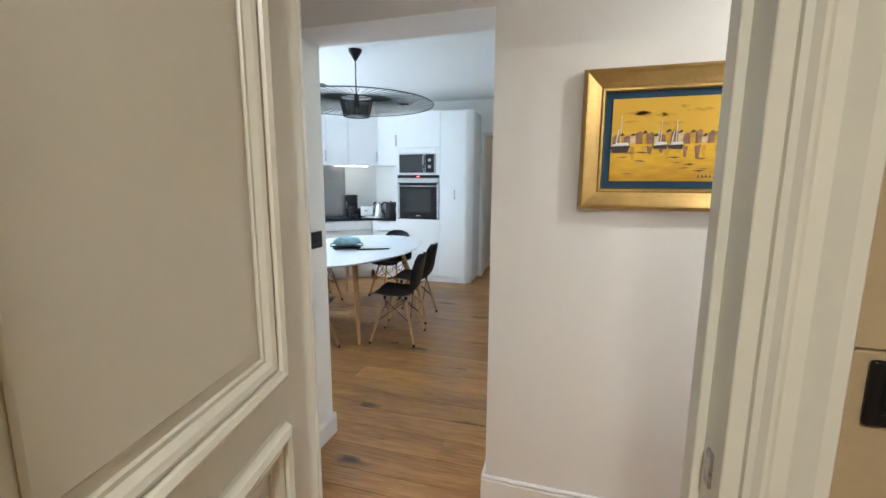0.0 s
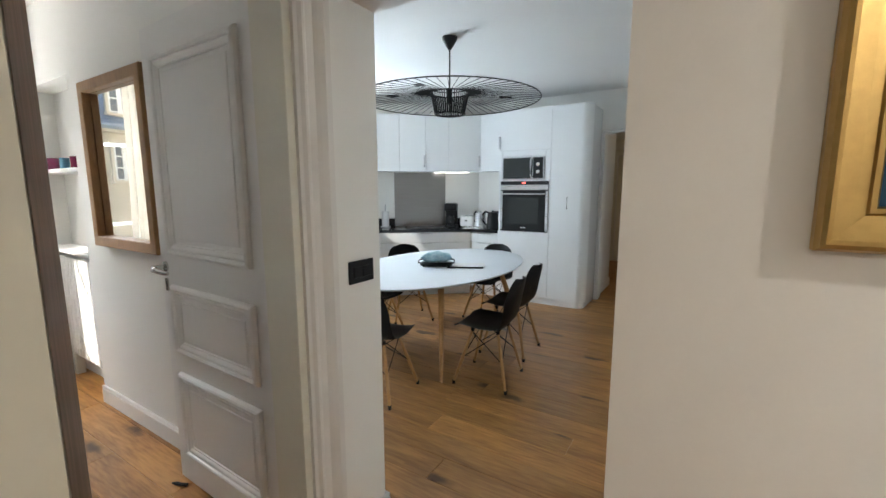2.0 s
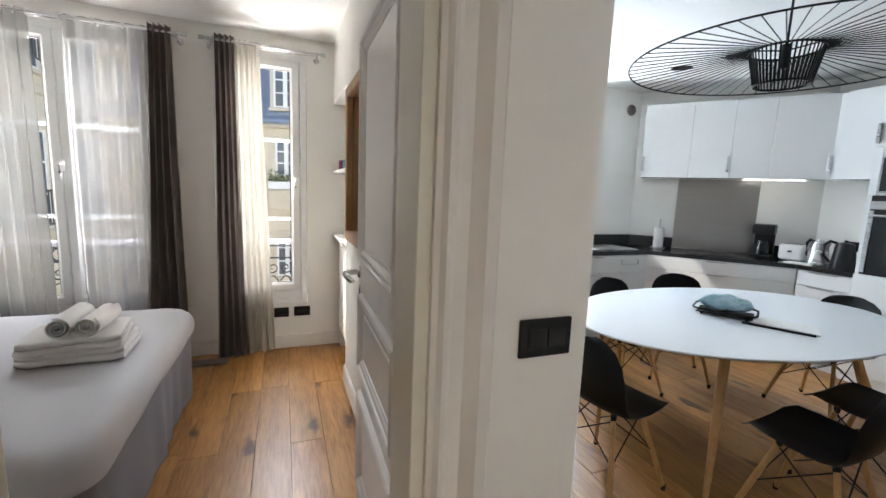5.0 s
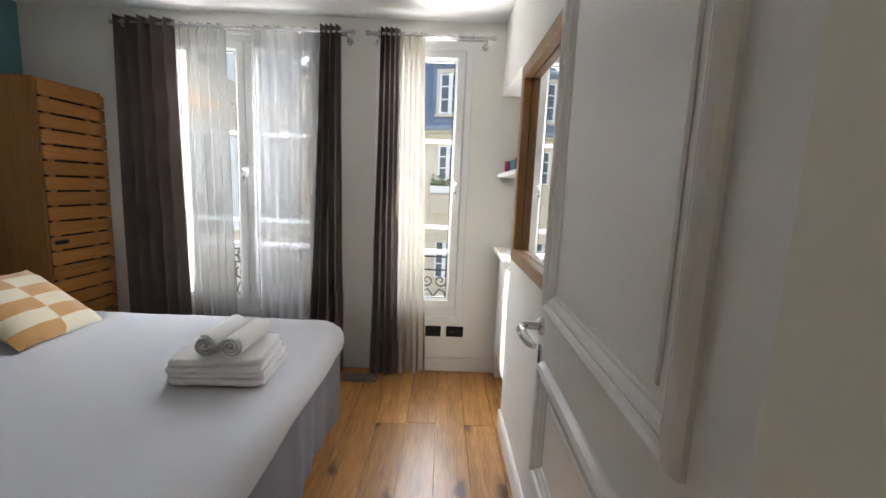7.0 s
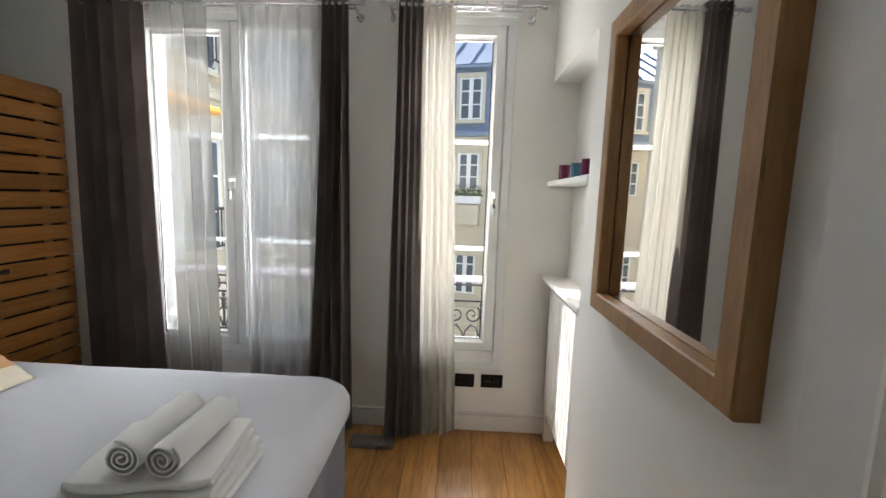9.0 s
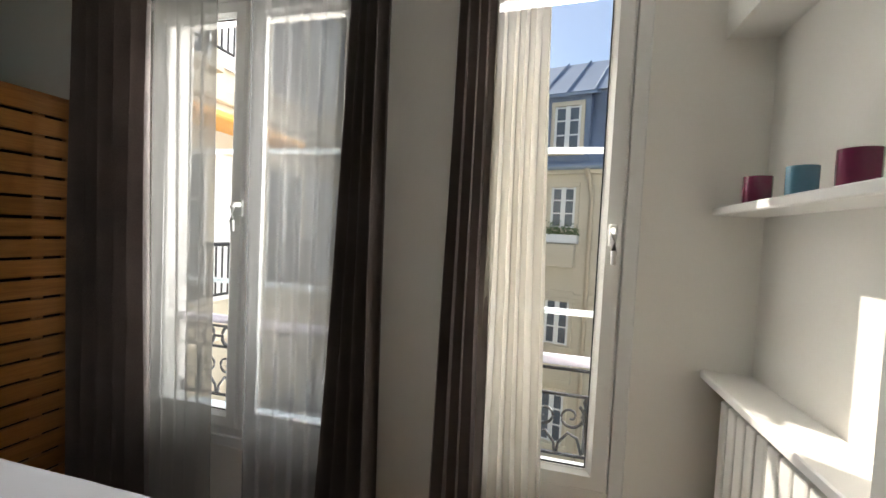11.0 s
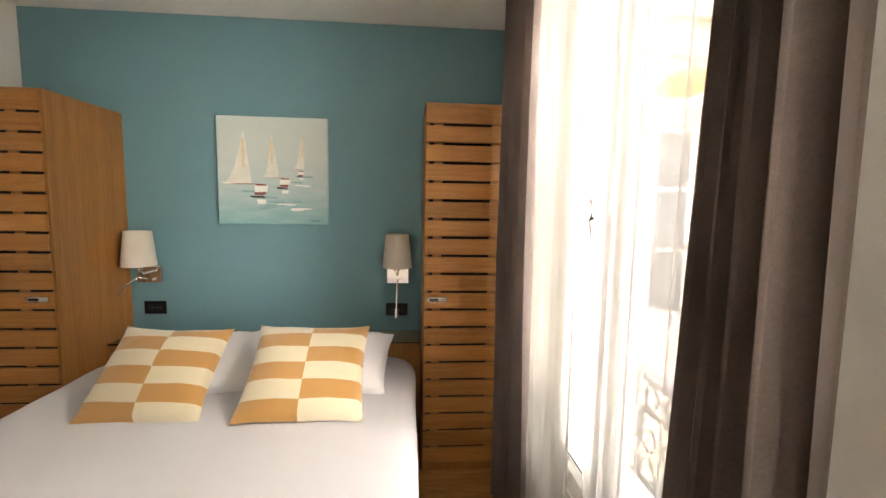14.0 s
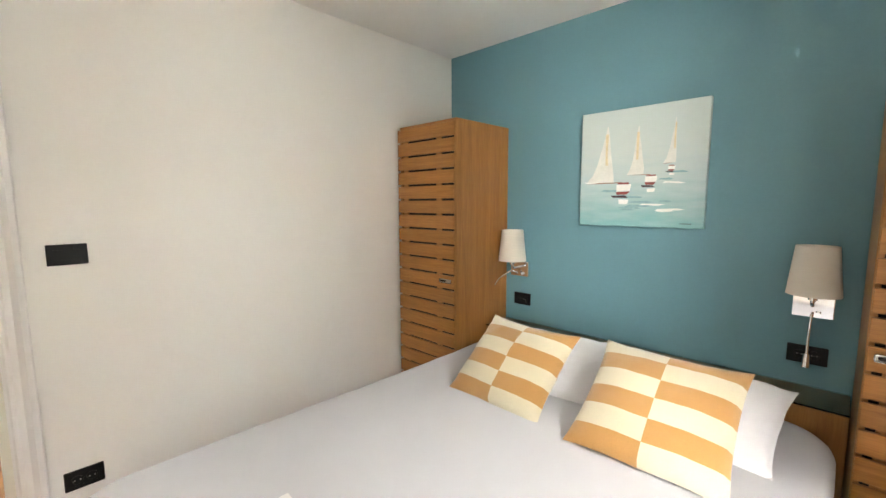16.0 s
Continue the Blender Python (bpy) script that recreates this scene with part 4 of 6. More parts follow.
PAINT_FADE = material("faded_ochre_stroke", (0.66, 0.56, 0.36), 0.6, 0, 0.15, 30, 0.6, 90)
PAINT_SEA = material("deep_sea_stroke", (0.22, 0.38, 0.40), 0.6, 0, 0.2, 30, 0.6, 90)
PAINT_AMBER = material("amber_paint_stroke", (0.60, 0.34, 0.025), 0.6, 0, 0.25, 40, 0.6, 90)
PAINT_BONE = material("bone_paint_stroke", (0.66, 0.52, 0.26), 0.6, 0, 0.2, 40, 0.6, 90)
PAINT_SKY = painted("pale_sea_paint", (0.50, 0.58, 0.55), ((0.20, 0.42, 0.42), (0.44, 0.55, 0.54)), 5.0, (1, 1, 5))
PAINT_YELLOW = painted("yellow_harbour_paint", (0.70, 0.42, 0.03), ((0.52, 0.27, 0.012), (0.80, 0.50, 0.02)), 7.0, (2, 1, 9))

canvas = thing("canvas_painting", "square canvas painting of three white sailing boats on a pale sea", "painting", pose(-2.89, YS + 0.003, 1.74, 0, 0, 0))
b = B()
box(b, -0.35, 0.35, 0, 0.03, -0.345, 0.345, 0.003)
part("canvas", b, PAINT_SKY, canvas)


def fan(parent, name, mat, rows, seed, y, amount=0.006):
    """Brush shapes: rows of left edge, right edge and height, swept from foot to tip."""
    p = B()
    left = [(a, z) for a, c, z in rows]
    right = [(c, z) for a, c, z in rows][::-1]
    stroke(p, wobble(left + right, seed, amount), y)
    part(name, p, mat, parent)


def boat(parent, x, z, s, seed, sail):
    """A heeling boat: tall faded sail with a dark leech, pale cabin, red and dark hull, reflection."""
    yy = 0.0302
    xa, xb, xt, zt = sail
    zb = z + 0.02
    at = lambda q, w: (xa + (xt - xa) * q ** w, xb + (xt - xb) * q ** (1.6 - 0.5 * w), zb + (zt - zb) * q)
    fan(parent, "sail", PAINT_SAIL, [at(q, 0.55) for q in (0.0, 0.12, 0.3, 0.55, 0.8, 0.97)], seed, yy, 0.012 * s)
    fan(parent, "sail_shade", PAINT_FADE, [(xt - 0.012 * s, xt + 0.014 * s, zb + (zt - zb) * q) for q in (0.3, 0.5, 0.85)], seed + 1, yy + 0.0013, 0.012 * s)
    fan(parent, "boom", PAINT_PLUM, [(x, xa, zb - 0.012 * s), (x + 0.02 * s, xa * 0.6 + x * 0.4, zb - 0.004 * s)], seed + 2, yy + 0.0013, 0.010 * s)
    fan(parent, "cabin", PAINT_WHITE, [(x - 0.06 * s, x + 0.06 * s, z - 0.055 * s), (x - 0.07 * s, x + 0.06 * s, z + 0.01 * s)], seed + 3, yy + 0.0026, 0.006 * s)
    fan(parent, "deck", PAINT_RED, [(x - 0.05 * s, x + 0.05 * s, z + 0.01 * s), (x - 0.055 * s, x + 0.045 * s, z + 0.028 * s)], seed + 4, yy + 0.0026, 0.008 * s)
    fan(parent, "hull", PAINT_RED, [(x - 0.03 * s, x + 0.055 * s, z - 0.085 * s), (x - 0.06 * s, x + 0.065 * s, z - 0.055 * s)], seed + 5, yy + 0.0013, 0.008 * s)
    fan(parent, "hull", PAINT_DARK, [(x - 0.05 * s, x + 0.09 * s, z - 0.115 * s), (x - 0.02 * s, x + 0.11 * s, z - 0.09 * s)], seed + 6, yy + 0.0026, 0.012 * s)
    fan(parent, "reflection", PAINT_WHITE, [(x - 0.04 * s, x + 0.03 * s, z - 0.17 * s), (x - 0.05 * s, x + 0.04 * s, z - 0.13 * s)], seed + 7, yy, 0.012 * s)


boat(canvas, 0.08, -0.10, 0.66, 1.0, (0.31, 0.14, 0.185, 0.257))
boat(canvas, -0.073, -0.058, 0.50, 5.0, (0.06, -0.033, 0.006, 0.245))
boat(canvas, -0.178, -0.004, 0.28, 9.0, (-0.132, -0.198, -0.19, 0.27))
rw = random.Random(21)
for k in range(14):
    x, z, half = rw.uniform(-0.28, 0.26), rw.uniform(-0.25, -0.02), rw.uniform(0.03, 0.08)
    mat = (PAINT_WHITE, PAINT_SEA, PAINT_SEA)[k % 3]
    fan(canvas, "wave_stroke", mat, [(x - half * 0.6, x + half * 0.5, z - 0.006), (x - half, x + half, z), (x - half * 0.5, x + half * 0.7, z + 0.006)], k, 0.0302, 0.008)
p = B()
stroke(p, [(-0.29, -0.322), (-0.235, -0.322), (-0.235, -0.318), (-0.29, -0.318)], 0.0302)
part("signature", p, PAINT_DARK, canvas)


# ---- curtains ----
def curtain(name, top, bottom, z0, z1, folds, depth, mat, label, seed, group, x=-4.26, thick=0.003, bulge=0.0):
    """Cloth hung in folds between two spans of y, given at the top and at the foot."""
    cols, lev = folds * 14, 16
    rings = []
    for j in range(lev + 1):
        v = j / lev
        a = top[0] + (bottom[0] - top[0]) * v ** 1.3
        c = top[1] + (bottom[1] - top[1]) * v ** 1.3
        z = z1 + (z0 - z1) * v
        ring = []
        for i in range(cols + 1):
            u = i / cols
            ph = u * folds * 2 * math.pi + 0.5 * math.sin(3 * v + seed) + 1.1 * noise.noise((u * folds * 0.7, v * 1.3, seed))
            amp = depth * (0.85 + 0.35 * noise.noise((u * folds * 0.6 + 3, v * 1.2, seed + 4)))
            wob = 0.012 * noise.noise((u * 4, v * 3, seed + 8)) * v
            y = a + (c - a) * u + 0.25 * depth * math.sin(2 * ph) * 0.5 + wob
            ring.append((x + amp * math.sin(ph) + bulge * v * v + wob, y, z + (0.012 * math.sin(ph * 0.5 + seed) if j == lev else 0)))
        rings.append(ring)
    bm = B()
    vs = [[bm.verts.new(p) for p in r] for r in rings]
    for a, b2 in zip(vs, vs[1:]):
        for i in range(cols):
            bm.faces.new((a[i], a[i + 1], b2[i + 1], b2[i]))
    if thick:
        bmesh.ops.solidify(bm, geom=bm.faces[:], thickness=thick)
    return single(name, bm, mat, label, "curtain", group, smooth=True)


curtain("curtain", (-1.03, -0.60), (-1.06, -0.56), 0.012, 2.59, 5, 0.045, CURTAIN, "taupe grey lined curtain hanging in deep folds beside the bed", 1.0, "grey curtains")
curtain("curtain", (0.42, 0.565), (0.30, 0.60), 0.012, 2.59, 4, 0.05, CURTAIN, "taupe grey curtain gathered tightly, its foot swept aside", 2.0, "grey curtains")
curtain("curtain", (0.845, 0.985), (0.80, 1.03), 0.012, 2.59, 4, 0.045, CURTAIN, "taupe grey curtain gathered tightly, its foot trailing on the floor", 3.0, "grey curtains")
trail = bpy.context.scene.objects["curtain.002"]
hem = B()
grid = [[hem.verts.new((-4.27 + 0.15 * v + 0.02 * noise.noise((u * 4, v * 3, 7.0)), 0.88 - 0.27 * u, 0.004 + 0.035 * abs(noise.noise((u * 3.5, v * 4, 2.0))) * (1 - 0.5 * u) + 0.02 * v * (1 - v))) for v in [j / 6 for j in range(7)]] for u in [i / 12 for i in range(13)]]
for ga, gb in zip(grid, grid[1:]):
    for j in range(6):
        hem.faces.new((ga[j], ga[j + 1], gb[j + 1], gb[j]))
bmesh.ops.solidify(hem, geom=hem.faces[:], thickness=0.003)
part("trailing_hem", hem, CURTAIN, trail, "crumpled hem lying on the floor", True)
curtain("sheer_curtain", (-0.60, -0.27), (-0.56, -0.23), 0.03, 2.575, 5, 0.028, SHEER, "ivory sheer curtain drawn half open", 4.0, "sheer curtains", x=-4.29, thick=0)
curtain("sheer_curtain", (-0.085, 0.44), (-0.05, 0.42), 0.03, 2.575, 6, 0.016, SHEER_OPEN, "ivory sheer curtain spread across the window", 5.0, "sheer curtains", x=-4.29, thick=0)
curtain("sheer_curtain", (0.97, 1.165), (0.98, 1.24), 0.03, 2.575, 5, 0.03, SHEER_CREAM, "cream sheer curtain gathered beside the narrow window", 6.0, "sheer curtains", x=-4.28, thick=0)


def curtain_rod(y0, y1, brackets, label):
    r = thing("curtain_rod", label, "curtain rod", group="curtain rods")
    z = 2.55
    part("rod", cyl(B(), (-4.26, y0, z), (-4.26, y1, z), 0.010, n=16), STEEL, r, "", True)
    part("back_rod", cyl(B(), (-4.31, y0 + 0.02, z - 0.005), (-4.31, y1 - 0.04, z - 0.005), 0.007, n=12), STEEL, r, "", True)
    for y in (y0, y1):
        s = -1 if y == y0 else 1
        part("finial", lathe(B(), [(0.010, 0), (0.016, 0.002), (0.016, 0.03), (0.012, 0.034), (0, 0.035)], 20, Matrix.Translation((-4.26, y, z)) @ pose(0, 0, 0, -90 * s, 0, 0)), STEEL, r, "", True)
    for y in brackets:
        b = tube(B(), [(XW, y, z - 0.02), (-4.33, y, z - 0.022), (-4.27, y, z - 0.018), (-4.26, y, z - 0.008)], 0.008, 10)
        lathe(b, [(0.024, 0), (0.024, 0.006), (0.010, 0.01), (0, 0.01)], 20, Matrix.Translation((XW, y, z - 0.02)) @ pose(0, 0, 0, 0, 90, 0))
        part("bracket", b, STEEL, r, "", True)
    for k in range(9):
        y = y0 + 0.06 + k * (y1 - y0 - 0.15) / 8.5
        pts = [(-4.26 + 0.021 * math.cos(a), y, z + 0.021 * math.sin(a)) for a in [i * math.pi / 8 for i in range(16)]]
        part("eyelet", tube(B(), pts, 0.0035, 6, True), STEEL, r, "", True)


curtain_rod(-1.03, 0.63, (-0.98, 0.60), "brushed steel curtain rod above the wide window")
curtain_rod(0.775, 1.63, (0.80, 1.60), "brushed steel curtain rod above the narrow window")

# ---- niche: radiator, sill, shelf, cups ----
rad = thing("radiator", "white panel radiator with upright fins in the niche", "radiator")
for k in range(11):
    b = B()
    x = -4.33 + k * 0.062
    box(b, x, x + 0.056, 1.79, 1.83, 0.19, 0.97, 0.008, segments=2)
    part("fin", b, RADIATOR, rad)
b = B()
box(b, -4.335, -3.645, 1.83, 1.885, 0.21, 0.95, 0.004)
part("body", b, RADIATOR, rad)
v = cyl(B(), (-3.70, 1.80, 0.15), (-3.62, 1.80, 0.15), 0.018)
cyl(v, (-3.66, 1.80, 0.0), (-3.66, 1.80, 0.19), 0.008)
part("valve", v, RADIATOR, rad, "", True)
b = B()
box(b, -4.34, -4.30, 1.80, 1.86, 0.0, 0.20, 0.004)
part("foot", b, RADIATOR, rad)
for nm, z, x1, lab in (("niche_sill", 1.045, -3.605, "white painted sill board over the radiator"), ("niche_shelf", 1.615, -3.605, "white painted shelf holding three cups")):
    b = B()
    box(b, XW + 0.002, x1, 1.745, 1.903, z - 0.028, z, 0.004)
    single(nm, b, GLOSS, lab, "shelf")


def cup(x, y, r, h, mat, label):
    o = thing("cup", label, "cup", pose(x, y, 1.6155), "cups on the shelf")
    prof = [(0, 0), (r * 0.93, 0), (r * 0.98, 0.004), (r, h * 0.5), (r, h), (r - 0.004, h), (r - 0.005, 0.01), (0, 0.009)]
    part("body", lathe(B(), prof, 28), mat, o, "", True)


cup(-4.235, 1.81, 0.038, 0.085, BERRY, "berry red glazed cup on the shelf")
cup(-4.0, 1.81, 0.034, 0.078, BLUE, "grey blue glazed cup on the shelf")
cup(-3.80, 1.81, 0.036, 0.080, BERRY, "large berry red glazed cup on the shelf")

# ---- mirror ----
mir = thing("mirror", "large wall mirror in a deep oak frame", "mirror")
x0, x1, z0, z1 = -3.31, -2.53, 1.13, 2.09
prof = [(0, 0), (0, 0.045), (0.004, 0.05), (0.056, 0.05), (0.06, 0.046), (0.06, 0.012), (0.05, 0.01), (0.05, 0)]
path = [((x, YN - 0.001, z), (sx, 0, sz), (0, -1, 0)) for x, z, sx, sz in ((x0, z0, 1, 1), (x1, z0, -1, 1), (x1, z1, -1, -1), (x0, z1, 1, -1))]
part("frame", sweep(B(), prof, path), FRAME_OAK, mir, "deep oak frame")
b = B()
box(b, x0 + 0.045, x1 - 0.045, YN - 0.010, YN - 0.004, z0 + 0.045, z1 - 0.045)
part("mirror_glass", b, MIRROR, mir, "silvered glass")
b = B()
lathe(b, [(0.0, 0), (0.05, 0), (0.05, 0.008), (0.04, 0.01), (0.0, 0.006)], 24, pose(-3.4, -0.15, H - 0.009))
single("ceiling_spot", b, BLACK, "round dark ceiling spot above the bed", "ceiling light", smooth=True)
# added dark piece, standing in for a knot-like mark on the floor
b = B()
tube(b, [(-2.22, 1.60, 0.010), (-2.25, 1.585, 0.012), (-2.27, 1.58, 0.011), (-2.30, 1.57, 0.008)], [0.010, 0.008, 0.009, 0.005], 8)
single("door_stop", b, WIRE, "small dark piece on the floor at the open door, in place of a dark mark", "door stop", smooth=True)


# ---- hall: painting in a gilt frame ----
pic = thing("framed_painting", "harbour painting in yellow with a navy mount and a gilt frame", "painting", pose(0.335, 1.719, 1.61, 0, 0, 180))
prof = [(0, 0), (0, 0.03), (0.006, 0.046), (0.014, 0.05), (0.022, 0.044), (0.05, 0.03), (0.066, 0.024), (0.070, 0.028), (0.078, 0.028), (0.082, 0.02), (0.082, 0)]
path = [((x, 0, z), (sx, 0, sz), (0, 1, 0)) for x, z, sx, sz in ((-0.295, -0.255, 1, 1), (0.295, -0.255, -1, 1), (0.295, 0.255, -1, -1), (-0.295, 0.255, 1, -1))]
part("frame", sweep(B(), prof, path), GOLD, pic, "moulded gilt frame")
b = B()
box(b, -0.22, 0.22, 0.004, 0.012, -0.18, 0.18)
part("mount", b, NAVY, pic, "navy mount")
b = B()
box(b, -0.187, 0.187, 0.0125, 0.016, -0.148, 0.148)
part("picture", b, PAINT_YELLOW, pic)
rnd = random.Random(4)
def daub(name, mat, pts, y):
    q = B()
    stroke(q, pts, y)
    part(name, q, mat, pic)



for k in range(18):
    x = 0.172 - k * 0.0195
    hgt = 0.012 + rnd.uniform(0.0, 0.020)
    mat = (PAINT_PLUM, PAINT_AMBER, PAINT_PLUM, PAINT_BONE)[k % 4]
    daub("harbour_house", mat, wobble([(x - 0.012, -0.014), (x - 0.011, hgt), (x - 0.002, hgt + 0.006), (x + 0.010, hgt * 0.8), (x + 0.011, -0.014)], k, 0.004), 0.0162)
    if k % 3 != 1:
        drop = rnd.uniform(0.012, 0.045)
        daub("reflection", PAINT_AMBER if k % 2 else PAINT_PLUM, wobble([(x - 0.008, -0.022), (x - 0.005, -0.03 - drop), (x + 0.004, -0.026 - drop), (x + 0.008, -0.022)], k + 30, 0.006), 0.0162)
    if k % 2:
        daub("roof", PAINT_DARK, wobble([(x - 0.011, hgt), (x - 0.002, hgt + 0.007), (x + 0.010, hgt * 0.8), (x, hgt - 0.004)], k + 60, 0.003), 0.0175)
for k in range(10):
    x, z, half = rnd.uniform(-0.13, 0.12), rnd.uniform(0.05, 0.13), rnd.uniform(0.02, 0.05)
    daub("cloud", PAINT_AMBER, wobble([(x - half, z), (x - half * 0.2, z + 0.008), (x + half, z + 0.002), (x + half * 0.3, z - 0.005)], k + 90, 0.006), 0.0162)
for x, s in ((0.155, 1.2), (0.02, 0.9), (-0.03, 0.9)):
    daub("hull", PAINT_DARK, wobble([(x - 0.028 * s, -0.018), (x - 0.022 * s, -0.036 * s), (x + 0.024 * s, -0.036 * s), (x + 0.03 * s, -0.02)], x, 0.004), 0.0175)
    daub("mast", PAINT_WHITE, wobble([(x - 0.024 * s, -0.008), (x - 0.026 * s, -0.018), (x + 0.028 * s, -0.02), (x + 0.01 * s, -0.008)], x + 2, 0.003), 0.0175)
    daub("mast", PAINT_WHITE, [(x - 0.001, -0.01), (x - 0.001, 0.075 * s), (x + 0.001, 0.075 * s), (x + 0.001, -0.01)], 0.0175)
    daub("mast", PAINT_WHITE, wobble([(x + 0.012, -0.01), (x + 0.006, 0.035 * s), (x + 0.009, 0.035 * s), (x + 0.016, -0.01)], x + 3, 0.002), 0.0175)
for k in range(12):
    x, z = rnd.uniform(-0.15, 0.13), rnd.uniform(-0.13, -0.04)
    daub("ripple", PAINT_PLUM if k % 3 else PAINT_DARK, wobble([(x, z), (x + 0.02, z + 0.003), (x + 0.045, z), (x + 0.02, z - 0.003)], k, 0.004), 0.0162)
p = B()
for k in range(4):
    stroke(p, wobble([(-0.15 + 0.012 * k, -0.135), (-0.147 + 0.012 * k, -0.122), (-0.143 + 0.012 * k, -0.135)], k, 0.002), 0.0175)
part("signature", p, PAINT_DARK, pic)

# bathroom tiles beside the door
tb = thing("tile_field", "beige glazed wall tiles with pale joints beside the bathroom door", "tiles", kind="structure")
JOINT = material("pale_tile_joint", (0.62, 0.56, 0.44), 0.8)
b = B()
box(b, 0.363, 1.30, 0.651, 0.659, 0, 2.45)
part("joint_bed", b, JOINT, tb)
tile_b = B()
box(tile_b, -0.2965, 0.2965, 0, 0.008, -0.1635, 0.1635, 0.002)
tile_me = mesh_of("tile", tile_b, TILE)
for r in range(7):
    for c in range(2):
        tl = new("tile", tile_me)
        tl.parent = tb
        tl.location = (0.363 + 0.30 + c * 0.60, 0.644, 0.085 + r * 0.33)

# ---- kitchen units ----
def front(name, parent, m, x0, x1, z0, z1, mat=LACQUER, thick=0.018, y=0.0):
    b = B()
    box(b, x0 + 0.0015, x1 - 0.0015, y - thick, y, z0 + 0.0015, z1 - 0.0015, 0.0015, m)
    return part(name, b, mat, parent)


def edge_pull(parent, m, x, z, w=0.16, vertical=False, y=-0.018):
    b = B()
    if vertical:
        box(b, x - 0.012, x + 0.012, y - 0.022, y, z - w / 2, z + w / 2, 0.003, m)
    else:
        box(b, x - w / 2, x + w / 2, y - 0.02, y + 0.001, z - 0.005, z + 0.004, 0.002, m)
    return part("handle", b, STEEL, parent, "slim steel edge pull")


def base_unit(label, m, width, drawers, depth=0.58, pull=0.16):
    u = thing("base_cabinet", label, "cabinet", group="kitchen base cabinets")
    b = B()
    box(b, 0.002, width - 0.002, 0, depth, 0.10, 0.884, 0.001, m)
    part("body", b, LACQUER, u)
    b = B()
    box(b, 0.002, width - 0.002, 0.05, 0.07, 0, 0.10, 0, m)
    part("plinth", b, LACQUER, u)
    for z0, z1 in drawers:
        d = front("drawer_front", u, m, 0.0, width, z0, z1)
        edge_pull(d, m, width / 2, z1 - 0.006, pull)
    return u


CORNER = Matrix(((0.772, -0.636, 0, -3.82), (0.636, 0.772, 0, 4.97), (0, 0, 1, 0), (0, 0, 0, 1)))
base_unit("white lacquered corner drawer unit under the hob", CORNER, 1.25, ((0.12, 0.44), (0.445, 0.745), (0.75, 0.878)), 0.57)
base_unit("white lacquered drawer unit beside the oven tower", pose(-2.845, 5.78, 0), 0.40, ((0.12, 0.44), (0.445, 0.745), (0.75, 0.878)), 0.58, 0.2)
left_unit = base_unit("white lacquered sink unit along the side wall", pose(-3.82, 3.6, 0, 0, 0, 90), 1.36, ((0.12, 0.40), (0.405, 0.69), (0.70, 0.878)), 0.56, 0.14)
b = B()
for zz in (0.82,):
    tube(b, [(-3.80, 4.58, zz + 0.02), (-3.775, 4.58, zz + 0.02), (-3.775, 4.58, zz - 0.03), (-3.775, 4.80, zz - 0.03), (-3.775, 4.80, zz + 0.02), (-3.80, 4.80, zz + 0.02)], 0.006, 8)
part("towel_bar", b, CHROME, left_unit, "chrome towel bar", True)

bm = B()
outline = [(-2.442, 5.752), (-2.852, 5.752), (-3.805, 4.965), (-3.795, 3.6), (-4.398, 3.6), (-4.398, 5.268), (-3.065, 6.368), (-2.442, 6.375)]
lo, hi = [bm.verts.new((x, y, 0.886)) for x, y in outline], [bm.verts.new((x, y, 0.926)) for x, y in outline]
bm.faces.new(lo[::-1])
bm.faces.new(hi)
for k in range(len(outline)):
    bm.faces.new((lo[k], lo[(k + 1) % len(outline)], hi[(k + 1) % len(outline)], hi[k]))
bmesh.ops.bevel(bm, geom=bm.edges[:], offset=0.002, segments=1, affect="EDGES")
single("worktop", bm, STONE, "polished black granite worktop round the kitchen corner", "worktop")
for x0, x1 in ((0.0, 0.47), (1.235, 1.70)):
    b = B()
    box(b, x0, x1, -0.022, -0.002, 0.927, 1.04, 0.002, DIAG)
    single("upstand", b, STONE, "black granite upstand behind the worktop", "upstand", "worktop upstands")
b = B()
box(b, -4.398, -4.378, 3.6, 5.26, 0.927, 1.04, 0.002)
single("upstand", b, STONE, "black granite upstand behind the worktop", "upstand", "worktop upstands")
b = B()
box(b, 0.47, 1.232, -0.012, -0.002, 0.928, 1.715, 0.001, DIAG)
single("splashback", b, SPLASH, "brushed steel splashback behind the hob", "splashback")
hob = thing("hob", "black glass hob set in the worktop", "hob")
b = B()
box(b, 0.36, 0.95, 0.06, 0.50, 0.9262, 0.931, 0.002, CORNER)
part("glass_plate", b, BLACK, hob)
for k, (x, y) in enumerate(((0.5, 0.17), (0.8, 0.17), (0.5, 0.38), (0.8, 0.38))):
    pts = [CORNER @ Vector((x + 0.08 * math.cos(a), y + 0.08 * math.sin(a), 0.9315)) for a in [i * math.pi / 12 for i in range(24)]]
    part("ring_mark", tube(B(), pts, 0.001, 4, True), STEEL, hob)
sink = thing("sink", "steel sink set in the black worktop", "sink")
b = B()
box(b, -4.30, -3.90, 4.35, 4.92, 0.9262, 0.931, 0.002)
part("rim", b, STEEL, sink)
b = B()
box(b, -4.26, -3.94, 4.39, 4.70, 0.9312, 0.9325, 0.001)
part("bowl", b, SPLASH, sink)

